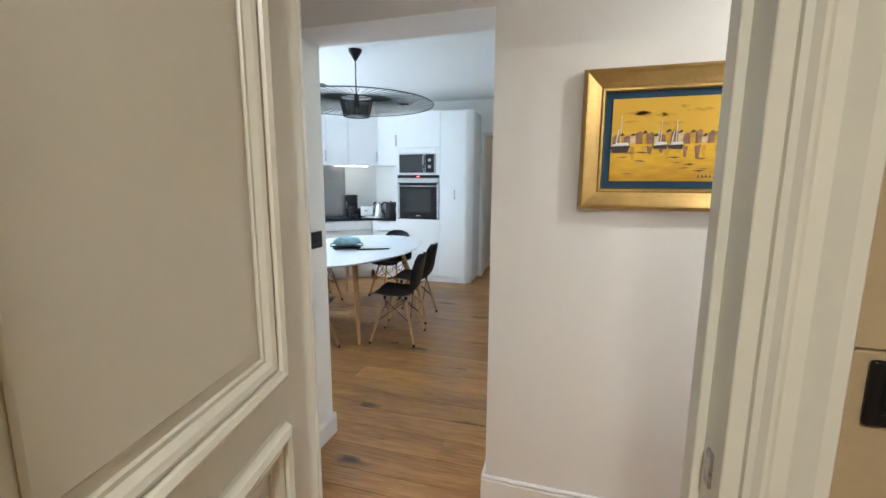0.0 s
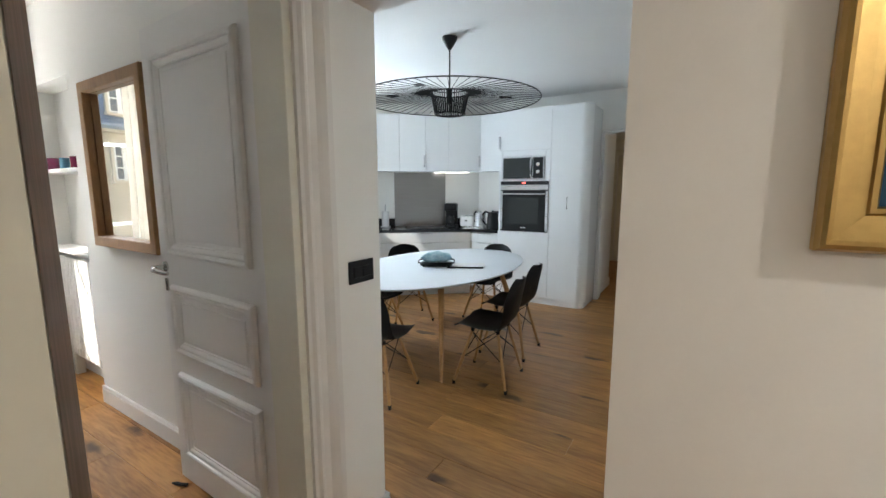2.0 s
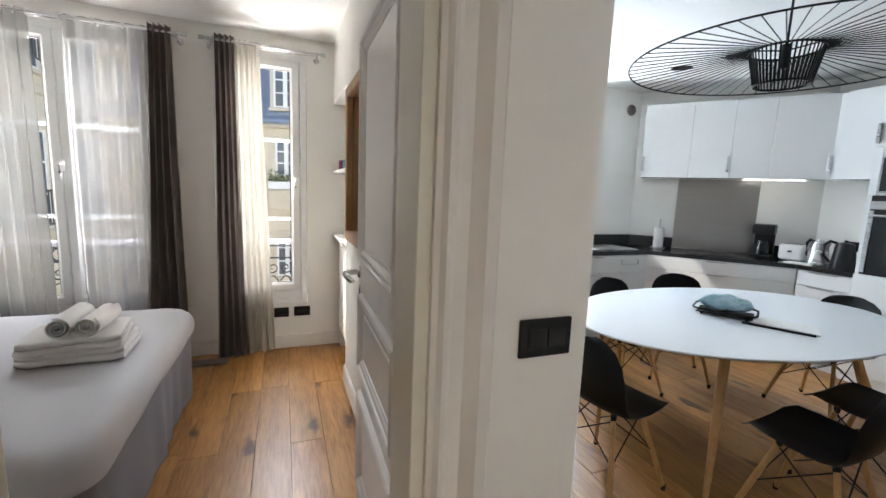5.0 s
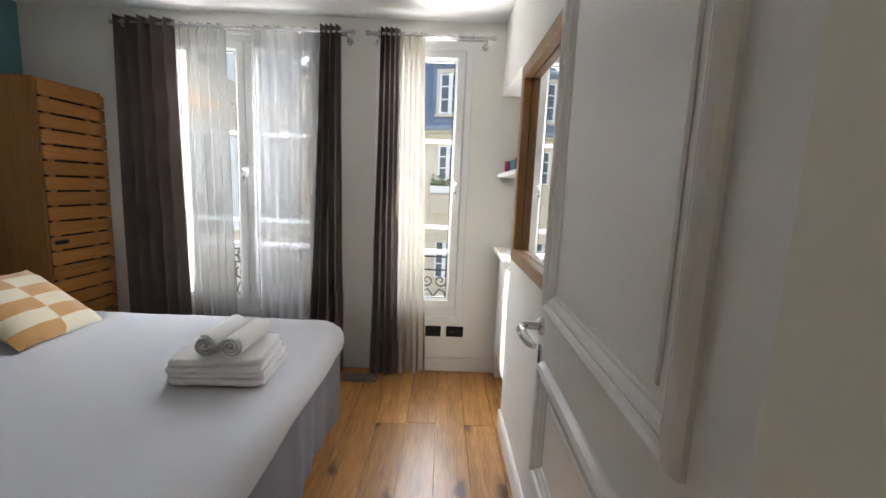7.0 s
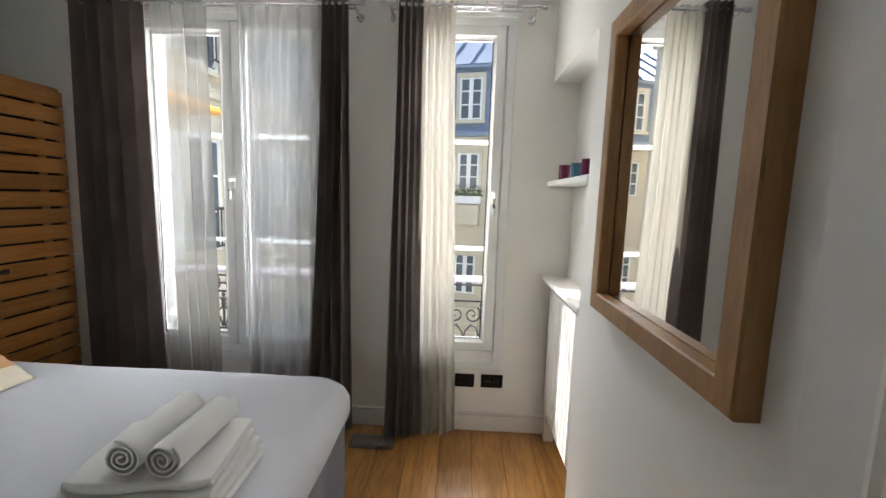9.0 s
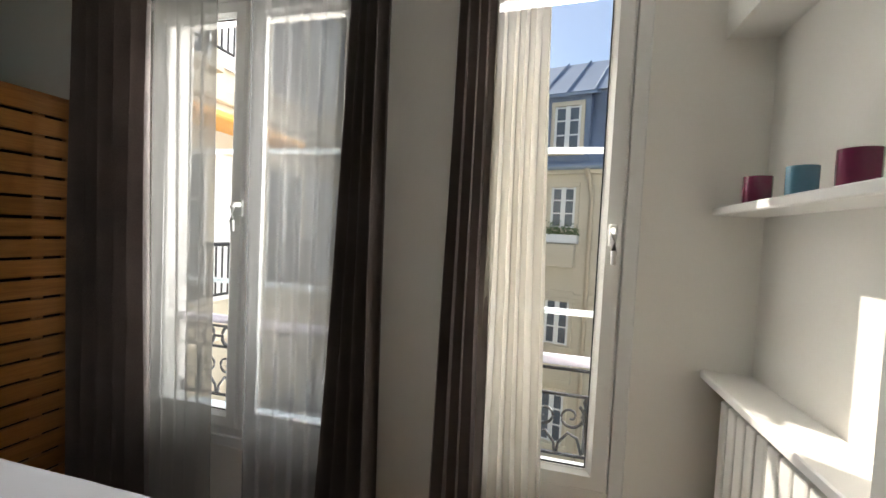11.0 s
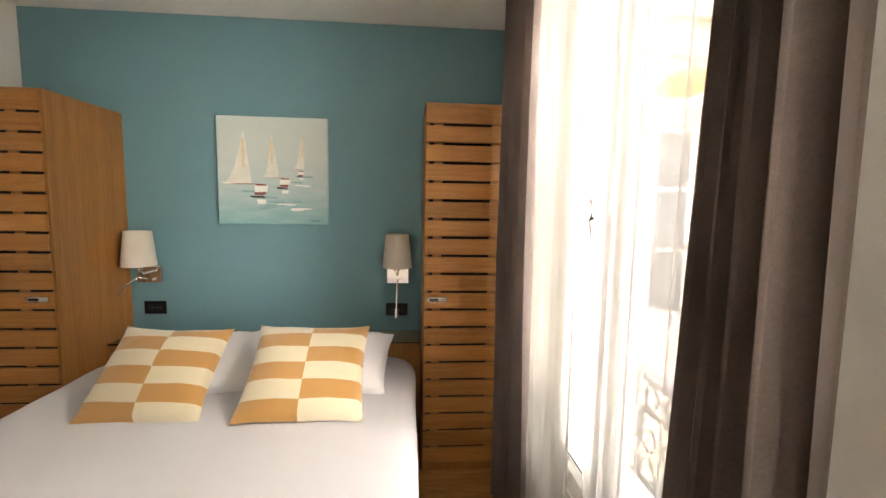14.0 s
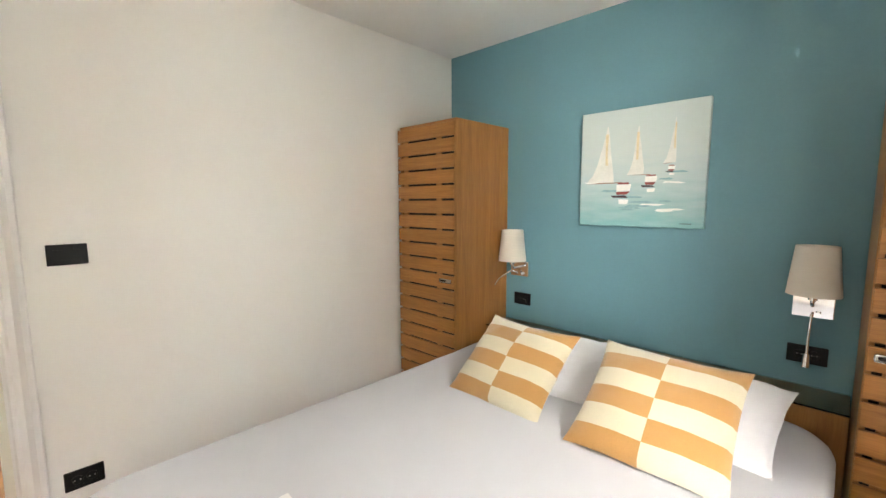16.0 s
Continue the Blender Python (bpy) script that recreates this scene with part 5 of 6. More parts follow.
cuts = (0.085, 0.545, 0.91, 1.235, 1.70)
for k in range(4):
    u = thing("wall_cabinet", "white lacquered wall cabinet above the worktop", "cabinet", group="kitchen wall cabinets")
    b = B()
    box(b, cuts[k] + 0.001, cuts[k + 1] - 0.001, -0.332, -0.003, 1.72, 2.49, 0.001, DIAG)
    part("body", b, LACQUER, u)
    d = front("door", u, DIAG, cuts[k], cuts[k + 1], 1.715, 2.495, y=-0.333)
    hx = (cuts[0] + 0.02, 0.89, 0.0, cuts[4] - 0.03)[k]
    if hx:
        edge_pull(d, DIAG, hx, 1.86, 0.16, True, -0.351)
u = thing("wall_cabinet", "white lacquered end cabinet beside the oven tower", "cabinet", group="kitchen wall cabinets")
b = B()
box(b, -2.80, -2.445, 6.05, 6.378, 1.72, 2.49, 0.001)
part("body", b, LACQUER, u)
front("door", u, pose(0, 0, 0), -2.80, -2.445, 1.715, 2.495, y=6.049)
b = B()
box(b, -2.872, -2.802, 6.075, 6.30, 1.72, 2.49, 0.001)
part("filler", b, LACQUER, u)
LED = glowing("under_cabinet_led", (1.0, 0.96, 0.88), 2.0)
b = B()
box(b, 1.05, 1.55, -0.22, -0.19, 1.706, 1.713, 0, DIAG)
single("under_cabinet_light", b, LED, "thin lit strip light under the wall cabinets", "strip light")

tower = thing("oven_tower", "tall white lacquered kitchen tower with a rounded end", "cabinet")
foot = [(-2.44, 5.768), (-1.40, 5.768)] + [(-1.40 + 0.10 * math.sin(a), 5.868 - 0.10 * math.cos(a)) for a in [radians(k * 11.25) for k in range(1, 9)]] + [(-1.30, 6.378), (-2.44, 6.378)]
part("body", shell(B(), [[(x, y, z) for x, y in foot] for z in (0.085, 2.46)]), LACQUER, tower, "", True)
small = [(x if x < -1.9 else x - 0.008, y + 0.01 if y < 6 else y) for x, y in foot]
part("plinth", shell(B(), [[(x, y, z) for x, y in small] for z in (0.0, 0.085)]), LACQUER, tower, "", True)
I4 = pose(0, 0, 0)
top_door = front("door", tower, I4, -2.44, -1.75, 1.955, 2.455, y=5.767)
edge_pull(top_door, I4, -2.425, 2.06, 0.16, True, 5.749)
front("door", tower, I4, -2.44, -1.75, 0.09, 0.925, y=5.767)
arc = [radians(k * 7.5) for k in range(13)]
wrap = [(-1.748, 5.749)] + [(-1.40 + 0.118 * math.sin(q), 5.867 - 0.118 * math.cos(q)) for q in arc] + [(-1.40 + 0.101 * math.sin(q), 5.867 - 0.101 * math.cos(q)) for q in arc[::-1]] + [(-1.748, 5.766)]
big_door = part("door", shell(B(), [[(x, y, z) for x, y in wrap] for z in (0.0915, 2.4535)]), LACQUER, tower, "tall door curved round the end", True)
part("handle", tube(B(), [(-1.53, 5.749, 1.235), (-1.53, 5.722, 1.235), (-1.53, 5.722, 1.375), (-1.53, 5.749, 1.375)], 0.006, 8), NICKEL, big_door, "", True)
for x0, x1, z0, z1 in ((-2.44, -2.385, 1.575, 1.95), (-1.815, -1.75, 1.575, 1.95), (-2.385, -1.815, 1.885, 1.95)):
    front("niche_frame", tower, I4, x0, x1, z0, z1, y=5.767)

oven = thing("oven", "built-in oven with a black glass door and steel trim", "oven")
b = B()
box(b, -2.405, -1.768, 5.745, 5.768, 0.93, 1.57, 0.003)
part("fascia", b, BLACK, oven)
b = B()
box(b, -2.405, -1.768, 5.738, 5.747, 1.46, 1.525, 0.002)
part("control_panel", b, STEEL, oven, "brushed steel control strip")
for x0, x1 in ((-2.405, -2.375), (-1.798, -1.768)):
    b = B()
    box(b, x0, x1, 5.738, 5.747, 0.945, 1.45, 0.002)
    part("side_trim", b, STEEL, oven)
DARK_GLASS = material("dark_oven_glass", (0.03, 0.033, 0.033), 0.06, 0, 0.1, 3)
b = B()
box(b, -2.29, -1.885, 5.7405, 5.7455, 1.03, 1.36, 0.002)
part("oven_window", b, DARK_GLASS, oven, "dark glass viewing window")
part("handle", tube(B(), [(-2.36, 5.742, 1.41), (-2.36, 5.705, 1.41), (-1.81, 5.705, 1.41), (-1.81, 5.742, 1.41)], 0.009, 10), STEEL, oven, "steel bar handle", True)
RED_LED = glowing("red_display", (1.0, 0.05, 0.02), 2.5)
b = B()
box(b, -2.11, -2.06, 5.7435, 5.7455, 1.541, 1.554)
part("display", b, RED_LED, oven, "red clock display")
b = B()
box(b, -2.12, -2.05, 5.7395, 5.7412, 0.975, 0.985)
part("nameplate", b, STEEL, oven)

mw = thing("microwave", "black and steel microwave built into the tower", "microwave")
b = B()
box(b, -2.378, -1.825, 5.735, 6.0, 1.592, 1.872, 0.004)
part("body", b, STEEL, mw)
b = B()
box(b, -2.365, -1.975, 5.727, 5.736, 1.605, 1.86, 0.003)
part("door", b, DARK_GLASS, mw, "black glass door")
part("handle", tube(B(), [(-1.985, 5.732, 1.61), (-1.99, 5.712, 1.64), (-1.992, 5.708, 1.73), (-1.99, 5.712, 1.83), (-1.985, 5.732, 1.855)], 0.011, 10), STEEL, mw, "", True)
b = B()
box(b, -1.965, -1.84, 5.727, 5.736, 1.605, 1.86, 0.003)
part("control_panel", b, BLACK, mw)
for z in (1.685, 1.775):
    part("knob", lathe(B(), [(0.024, 0), (0.024, 0.012), (0.020, 0.016), (0, 0.016)], 20, pose(-1.902, 5.727, z, 90)), NICKEL, mw, "", True)

# ---- small kitchen things ----
WT = 0.9265
coffee = thing("coffee_maker", "black filter coffee maker with a glass jug", "coffee maker", pose(-3.27, 5.93, WT, 0, 0, 25))
for nm, r in (("base", (-0.09, 0.09, -0.12, 0.11, 0, 0.03)), ("column", (-0.085, 0.085, 0.03, 0.11, 0.03, 0.25)), ("tank", (-0.09, 0.09, -0.12, 0.11, 0.24, 0.34))):
    b = B()
    box(b, *r, 0.012, segments=2)
    part(nm, b, BLACK, coffee)
part("jug", lathe(B(), [(0.0, 0.031), (0.055, 0.031), (0.066, 0.06), (0.066, 0.10), (0.045, 0.16), (0.045, 0.17), (0, 0.17)], 24, pose(0, -0.045, 0)), DARK_GLASS, coffee, "dark glass jug", True)
part("jug_handle", tube(B(), [(0.0, -0.10, 0.15), (0.0, -0.135, 0.14), (0.0, -0.14, 0.09), (0.0, -0.11, 0.065)], 0.007, 8), BLACK, coffee, "", True)
toaster = thing("toaster", "white two-slot toaster on the worktop", "toaster", pose(-3.02, 5.98, WT, 0, 0, 10))
b = B()
box(b, -0.10, 0.10, -0.075, 0.075, 0.008, 0.165, 0.03, segments=3)
part("body", b, GLOSS, toaster, "", True)
for y in (-0.03, 0.03):
    b = B()
    box(b, -0.07, 0.07, y - 0.012, y + 0.012, 0.164, 0.1665)
    part("slot", b, BLACK, toaster)
b = B()
box(b, -0.015, 0.015, -0.092, -0.074, 0.09, 0.105, 0.003)
part("lever", b, BLACK, toaster)


def kettle(m, mat, label, s=1.0):
    k = thing("kettle", label, "kettle", m, "kettles on the worktop")
    part("body", lathe(B(), [(0, 0), (0.085 * s, 0), (0.085 * s, 0.03), (0.08 * s, 0.05), (0.066 * s, 0.19 * s), (0.055 * s, 0.215 * s), (0.015, 0.225 * s), (0.012, 0.24 * s), (0, 0.243 * s)], 28), mat, k, "", True)
    part("handle", tube(B(), [(0.05 * s, 0, 0.21 * s), (0.10 * s, 0, 0.225 * s), (0.13 * s, 0, 0.19 * s), (0.13 * s, 0, 0.10 * s), (0.085 * s, 0, 0.05)], [0.012, 0.013, 0.013, 0.012, 0.010], 10), BLACK, k, "", True)
    part("spout", tube(B(), [(-0.06 * s, 0, 0.17 * s), (-0.085 * s, 0, 0.20 * s), (-0.10 * s, 0, 0.215 * s)], [0.022, 0.017, 0.012], 10), mat, k, "", True)


kettle(pose(-2.80, 5.95, WT, 0, 0, 160), STEEL, "brushed steel kettle with a black handle on the worktop")
kettle(pose(-2.60, 5.93, WT, 0, 0, 200), BLACK, "black kettle on the worktop", 1.05)
holder = thing("paper_towel_holder", "white paper towel roll on an upright steel holder", "paper towel", pose(-4.02, 5.33, WT))
part("base", cyl(B(), (0, 0, 0), (0, 0, 0.012), 0.075, n=24), STEEL, holder, "", True)
part("rod", cyl(B(), (0, 0, 0.012), (0, 0, 0.33), 0.006), STEEL, holder, "", True)
part("roll", lathe(B(), [(0.02, 0.013), (0.05, 0.013), (0.052, 0.02), (0.052, 0.225), (0.05, 0.232), (0.02, 0.232)], 28), PAPER, holder, "", True)
b = B()
box(b, -0.11, 0.11, -0.08, 0.08, 0, 0.012, 0.002)
ob = single("booklet", b, PAPER, "white booklet lying on the worktop before the toaster", "booklet")
ob.matrix_world = pose(-2.86, 5.82, WT, 0, 0, 12)
bm = B()
box(bm, -0.13, 0.13, -0.018, 0.0, -0.045, 0.045, 0.004)
ob = single("wall_socket", bm, BLACK, "black socket block on the wall above the worktop", "wall socket", "black wall plates")
ob.matrix_world = pose(-2.66, 6.379, 1.10)
vent = thing("air_vent", "round grey air vent high on the kitchen wall", "vent", pose(XW, 5.12, 2.49, 0, 90, 0))
GREY = material("grey_vent_plastic", (0.22, 0.20, 0.17), 0.6)
part("collar", lathe(B(), [(0.05, 0), (0.062, 0.002), (0.062, 0.012), (0.052, 0.016), (0.050, 0.004), (0, 0.004)], 28), GREY, vent, "", True)
for k in range(5):
    b = B()
    y = -0.034 + k * 0.017
    hw = math.sqrt(0.05 ** 2 - y * y)
    box(b, y - 0.004, y + 0.004, -hw, hw, 0.006, 0.014, 0.001)
    part("slat", b, GREY, vent)
for x, y in ((-0.80, 5.52), (-3.1, 4.9), (-2.9, 2.9), (-0.8, 3.4)):
    b = B()
    box(b, x - 0.06, x + 0.06, y - 0.06, y + 0.06, H - 0.006, H - 0.001, 0.002)
    single("ceiling_spot", b, BLACK, "square dark recessed spot in the kitchen ceiling", "ceiling light", "kitchen spots")


# ---- table, chairs, pendant ----
TLX, TLY = 0.53, 0.83
TX, TY = -2.272, 4.053
table = thing("dining_table", "oval white dining table on splayed beech legs", "table", pose(TX, TY, 0))
top = lathe(B(), [(0, 0.722), (0.955, 0.722), (0.99, 0.735), (1.0, 0.742), (0.997, 0.748), (0, 0.748)], 96)
bmesh.ops.scale(top, vec=(0.723, 1.159, 1), verts=top.verts)
part("tabletop", top, TABLETOP, table, "thin white oval top", True)
for sx, sy in ((1, -1), (1, 1), (-1, 1), (-1, -1)):
    foot = Vector((sx * TLX, sy * TLY, 0))
    part("leg", tube(B(), [foot * 0.66 + Vector((0, 0, 0.72)), foot * 0.80 + Vector((0, 0, 0.40)), foot], [0.027, 0.023, 0.012], 14), LEG, table, "", True)
    part("brace", tube(B(), [foot * 0.72 + Vector((0, 0, 0.60)), foot * 0.35 + Vector((0, 0, 0.71))], 0.006, 8), WIRE, table)


def chair_parts(m):
    """A moulded shell on wooden dowel legs with wire bracing; the sitter looks along +y."""
    c = thing("dining_chair", "black moulded shell chair on beech dowel legs", "chair", m, "chairs round the table")
    rowsd = [(0.225, 0.425, 0.15), (0.215, 0.445, 0.19), (0.17, 0.452, 0.215), (0.09, 0.445, 0.23), (0.0, 0.436, 0.235), (-0.09, 0.436, 0.235), (-0.15, 0.452, 0.23), (-0.19, 0.50, 0.222),
             (-0.215, 0.57, 0.215), (-0.233, 0.65, 0.208), (-0.248, 0.72, 0.195), (-0.262, 0.775, 0.17), (-0.272, 0.81, 0.125), (-0.276, 0.825, 0.07)]
    bm2 = B()
    cols = 14
    vs = []
    for j, (y, z, hw) in enumerate(rowsd):
        back = min(1.0, max(0.0, (j - 5) / 4))
        ring = []
        for i in range(cols + 1):
            u = 2 * i / cols - 1
            e = abs(u) ** 2.6
            ring.append(bm2.verts.new((u * hw, y + back * 0.055 * e, z + (1 - back) * 0.03 * e * (0.4 if j < 2 else 1))))
        vs.append(ring)
    for a, b3 in zip(vs, vs[1:]):
        for i in range(cols):
            bm2.faces.new((a[i], a[i + 1], b3[i + 1], b3[i]))
    bmesh.ops.solidify(bm2, geom=bm2.faces[:], thickness=0.007)
    part("shell", bm2, SEAT, c, "", True)
    for sx in (-1, 1):
        for sy in (-1, 1):
            t, f = Vector((sx * 0.12, sy * 0.10 - 0.01, 0.415)), Vector((sx * 0.215, sy * 0.205, 0.012))
            leg = part("leg", tube(B(), [t, t.lerp(f, 0.5), f], [0.011, 0.014, 0.011], 10), LEG, c, "", True)
            part("rubber_foot", cyl(B(), f + Vector((0, 0, 0.016)), f - Vector((0, 0, 0.012)), 0.0135, 0.012, 10), BLACK, leg, "", True)
            part("bracket", cyl(B(), t + Vector((0, 0, 0.018)), t - Vector((0, 0, 0.012)), 0.015, 0.013, 10), WIRE, c, "", True)
    pt = lambda sx, sy, q: Vector((sx * (0.12 + 0.095 * q), sy * (0.10 + 0.105 * q) - 0.01 * (1 - q), 0.415 - 0.403 * q))
    for a, b3 in (((-1, -1), (1, -1)), ((-1, 1), (1, 1)), ((-1, -1), (-1, 1)), ((1, -1), (1, 1))):
        w = tube(B(), [pt(*a, 0.03), pt(*b3, 0.52)], 0.0035, 6)
        tube(w, [pt(*b3, 0.03), pt(*a, 0.52)], 0.0035, 6)
        part("wire_brace", w, WIRE, c)
    return c


first = chair_parts(pose(-1.475, 3.50, 0, 0, 0, 96))
for x, y, a in ((-1.56, 4.13, 92), (-2.07, 2.88, 8), (-2.17, 4.93, 176), (-2.93, 4.42, 232), (-2.86, 3.76, 268)):
    copy_thing(first, pose(x, y, 0, 0, 0, a))

tray = thing("bread_tray", "black wire tray with feet holding a blue and white bag", "tray", pose(-2.27, 3.98, 0.748, 0, 0, 30))
b = B()
box(b, -0.15, 0.15, -0.10, 0.10, 0.012, 0.018, 0.004)
part("tray_bed", b, WIRE, tray)
pts = [(x, y, 0.04) for x, y in rounded_rect(-0.17, 0.17, -0.12, 0.12, 0.05, 4)]
part("rim", tube(B(), pts, 0.006, 8, True), WIRE, tray, "", True)
for sx in (-1, 1):
    for sy in (-1, 1):
        part("foot", cyl(B(), (sx * 0.12, sy * 0.08, 0), (sx * 0.12, sy * 0.08, 0.014), 0.008, n=8), WIRE, tray)
BAG = material("blue_white_bag", (0.55, 0.68, 0.72), 0.3, 0, 0, 9, 0.6, 60, second=(0.10, 0.28, 0.36))
ob = single("bread_bag", pillow_mesh(0.30, 0.19, 0.10, 12.0, None, 18, 0.0), BAG, "crumpled blue and white plastic bag on the tray", "bag", smooth=True)
for v in ob.data.vertices:
    v.co.y += 0.018 * noise.noise((v.co.x * 18, v.co.z * 18, 3.0))
ob.matrix_world = pose(-2.27, 3.98, 0.825, 82, 0, 32)
b = B()
box(b, -0.15, 0.15, -0.105, 0.105, 0, 0.006, 0.001)
ob = single("booklet", b, PAPER, "white printed booklet lying on the table", "booklet")
ob.matrix_world = pose(-1.99, 4.12, 0.7485, 0, 0, 28)
b = B()
box(b, -0.17, 0.17, -0.012, 0.012, 0, 0.012, 0.003)
ob = single("pen_case", b, BLACK, "slim black case lying beside the booklet", "case")
ob.matrix_world = pose(-1.96, 3.98, 0.7485, 0, 0, 28)

PX, PY, PZ = -1.995, 3.765, 2.205
pend = thing("pendant_lamp", "large black pendant lamp, a wide ring strung to a small basket", "pendant lamp", pose(PX, PY, 0))
part("ceiling_rose", lathe(B(), [(0, 2.60), (0.012, 2.60), (0.02, 2.615), (0.06, 2.675), (0.065, 2.699), (0, 2.6995)], 28), BLACK, pend, "", True)
part("cord", cyl(B(), (0, 0, 2.28), (0, 0, 2.61), 0.006, n=10), BLACK, pend, "", True)
part("bulb_holder", cyl(B(), (0, 0, 2.17), (0, 0, 2.29), 0.022, n=16), BLACK, pend, "", True)
ring = [(0.745 * math.cos(a), 0.745 * math.sin(a), PZ) for a in [k * math.pi / 48 for k in range(96)]]
part("outer_ring", tube(B(), ring, 0.0045, 6, True), WIRE, pend, "", True)
for k in range(60):
    a = k * math.pi / 30
    c, s = math.cos(a), math.sin(a)
    part("string", tube(B(), [(0.743 * c, 0.743 * s, PZ), (0.158 * c, 0.158 * s, PZ + 0.055)], 0.0028, 4), WIRE, pend)
for k in range(48):
    a = k * math.pi / 24
    c, s = math.cos(a), math.sin(a)
    part("basket_rib", tube(B(), [(0.158 * c, 0.158 * s, PZ + 0.055), (0.122 * c, 0.122 * s, PZ - 0.115)], 0.0042, 4), WIRE, pend)
for r, z in ((0.158, PZ + 0.055), (0.122, PZ - 0.115)):
    pts = [(r * math.cos(a), r * math.sin(a), z) for a in [k * math.pi / 18 for k in range(36)]]
    part("basket_hoop", tube(B(), pts, 0.006, 6, True), WIRE, pend, "", True)
for a in (radians(35), radians(215)):
    c, q = 0.47 * math.cos(a), 0.47 * math.sin(a)
    pts = [(c + 0.05 * math.cos(w) * math.cos(a) - 0.02 * math.sin(w) * math.sin(a), q + 0.05 * math.cos(w) * math.sin(a) + 0.02 * math.sin(w) * math.cos(a), PZ + 0.028) for w in [k * math.pi / 8 for k in range(16)]]
    part("string_clip", tube(B(), pts, 0.006, 6, True), WIRE, pend, "", True)
for k in range(3):
    a = k * 2 * math.pi / 3
    part("spoke", tube(B(), [(0.02 * math.cos(a), 0.02 * math.sin(a), PZ + 0.055), (0.155 * math.cos(a), 0.155 * math.sin(a), PZ + 0.055)], 0.004, 6), WIRE, pend)

# ---- balcony rails outside the windows ----
def balcony(y0, y1, full, label):
    g = thing("balcony_rail", label, "balcony rail", group="balcony rails")
    x = XW - 0.27
    for z in (1.16, 1.87):
        part("bar", cyl(B(), (x, y0, z), (x, y1, z), 0.014, n=12), BAR, g, "", True)
    part("handrail", tube(B(), [(x, y0, 0.945), (x, y1, 0.945)], 0.024, 14), RAIL, g, "grey lilac handrail", True)
    b = B()
    for z in (0.905, 0.79, 0.52):
        box(b, x - 0.006, x + 0.006, y0, y1, z - 0.006, z + 0.006)
    part("flat_bar", b, IRON, g)
    n = max(2, int((y1 - y0) / 0.115))
    step = (y1 - y0) / n
    if full:
        for k in range(n):
            y = y0 + (k + 0.5) * step
            pts = [(x, y + 0.034 * math.cos(a), 0.848 + 0.05 * math.sin(a)) for a in [i * math.pi / 9 for i in range(18)]]
            part("oval", tube(B(), pts, 0.009, 6, True), IRON, g, "", True)
            part("link", cyl(B(), (x, y + step / 2 - 0.022, 0.848), (x, y + step / 2 + 0.022, 0.848), 0.008, n=8), IRON, g)
    m = max(1, int((y1 - y0) / 0.24))
    st = (y1 - y0) / m
    for k in range(m):
        yc = y0 + (k + 0.5) * st
        for s in (-1, 1):
            pts = []
            for i in range(26):
                a = i * 0.36
                r = 0.062 - 0.0021 * i
                pts.append((x, yc + s * (0.062 + r * math.cos(a + 2.2)), 0.695 + r * math.sin(a + 2.2)))
            part("scroll", tube(B(), pts, [0.0075 - 0.00012 * i for i in range(26)], 6), IRON, g, "", True)
            pts = [(x, yc + s * 0.01, 0.53), (x, yc + s * 0.03, 0.60), (x, yc + s * 0.07, 0.62), (x, yc + s * 0.11, 0.57), (x, yc + s * 0.115, 0.53)]
            part("scroll", tube(B(), pts, 0.007, 6), IRON, g, "", True)
        part("spear", lathe(B(), [(0, 0.53), (0.009, 0.54), (0.009, 0.66), (0.018, 0.70), (0.006, 0.74), (0.014, 0.765), (0, 0.80)], 10, pose(x, yc, 0)), IRON, g, "", True)


balcony(-0.80, 0.42, True, "wrought iron balcony rail with ovals and scrolls outside the window")
balcony(0.80, 1.52, False, "wrought iron balcony rail with leafy scrolls outside the window")
for y0, y1 in ((-0.80, 0.42), (0.80, 1.52)):
    b = B()
    box(b, XW - 0.36, XW - 0.075, y0 + 0.001, y1 - 0.001, 0.411, 0.44, 0.004)
    single("window_sill", b, BAR, "pale painted outer window sill", "window sill", kind="structure")


# ---- courtyard buildings ----
TURNED = pose(-14.0, 1.45, 0) @ pose(0, 0, 0, 0, 0, -14) @ pose(14.0, -1.45, 0)

def far_window(parent, m, w, h):
    """A tall casement in a far wall: frame, six panes, sill. m puts it in the wall, its face looking along +y."""
    b = B()
    for r in ((-w / 2 - 0.09, -w / 2, -0.02, 0.05, -0.05, h + 0.1), (w / 2, w / 2 + 0.09, -0.02, 0.05, -0.05, h + 0.1), (-w / 2 - 0.09, w / 2 + 0.09, -0.02, 0.06, h, h + 0.12), (-w / 2 - 0.12, w / 2 + 0.12, -0.02, 0.12, -0.10, -0.02)):
        box(b, *r, 0.008, m)
    win = part("window", b, PALE, parent)
    b = B()
    for x in (-w / 2 + 0.03, -0.03, 0.03, w / 2 - 0.03):
        box(b, x - 0.03, x + 0.03, -0.02, 0.03, 0, h, 0, m)
    for z in (0.03, h * 0.36, h * 0.68, h - 0.03):
        box(b, -w / 2, w / 2, -0.02, 0.026, z - 0.018, z + 0.018, 0, m)
    part("joinery", b, FAR_WHITE, win)
    for i in (-1, 1):
        b = B()
        box(b, i * w / 4 - w / 4 + 0.05, i * w / 4 + w / 4 - 0.05, -0.01, 0.006, 0.03, h - 0.03, 0, m)
        part("pane", b, FAR_GLASS, win)


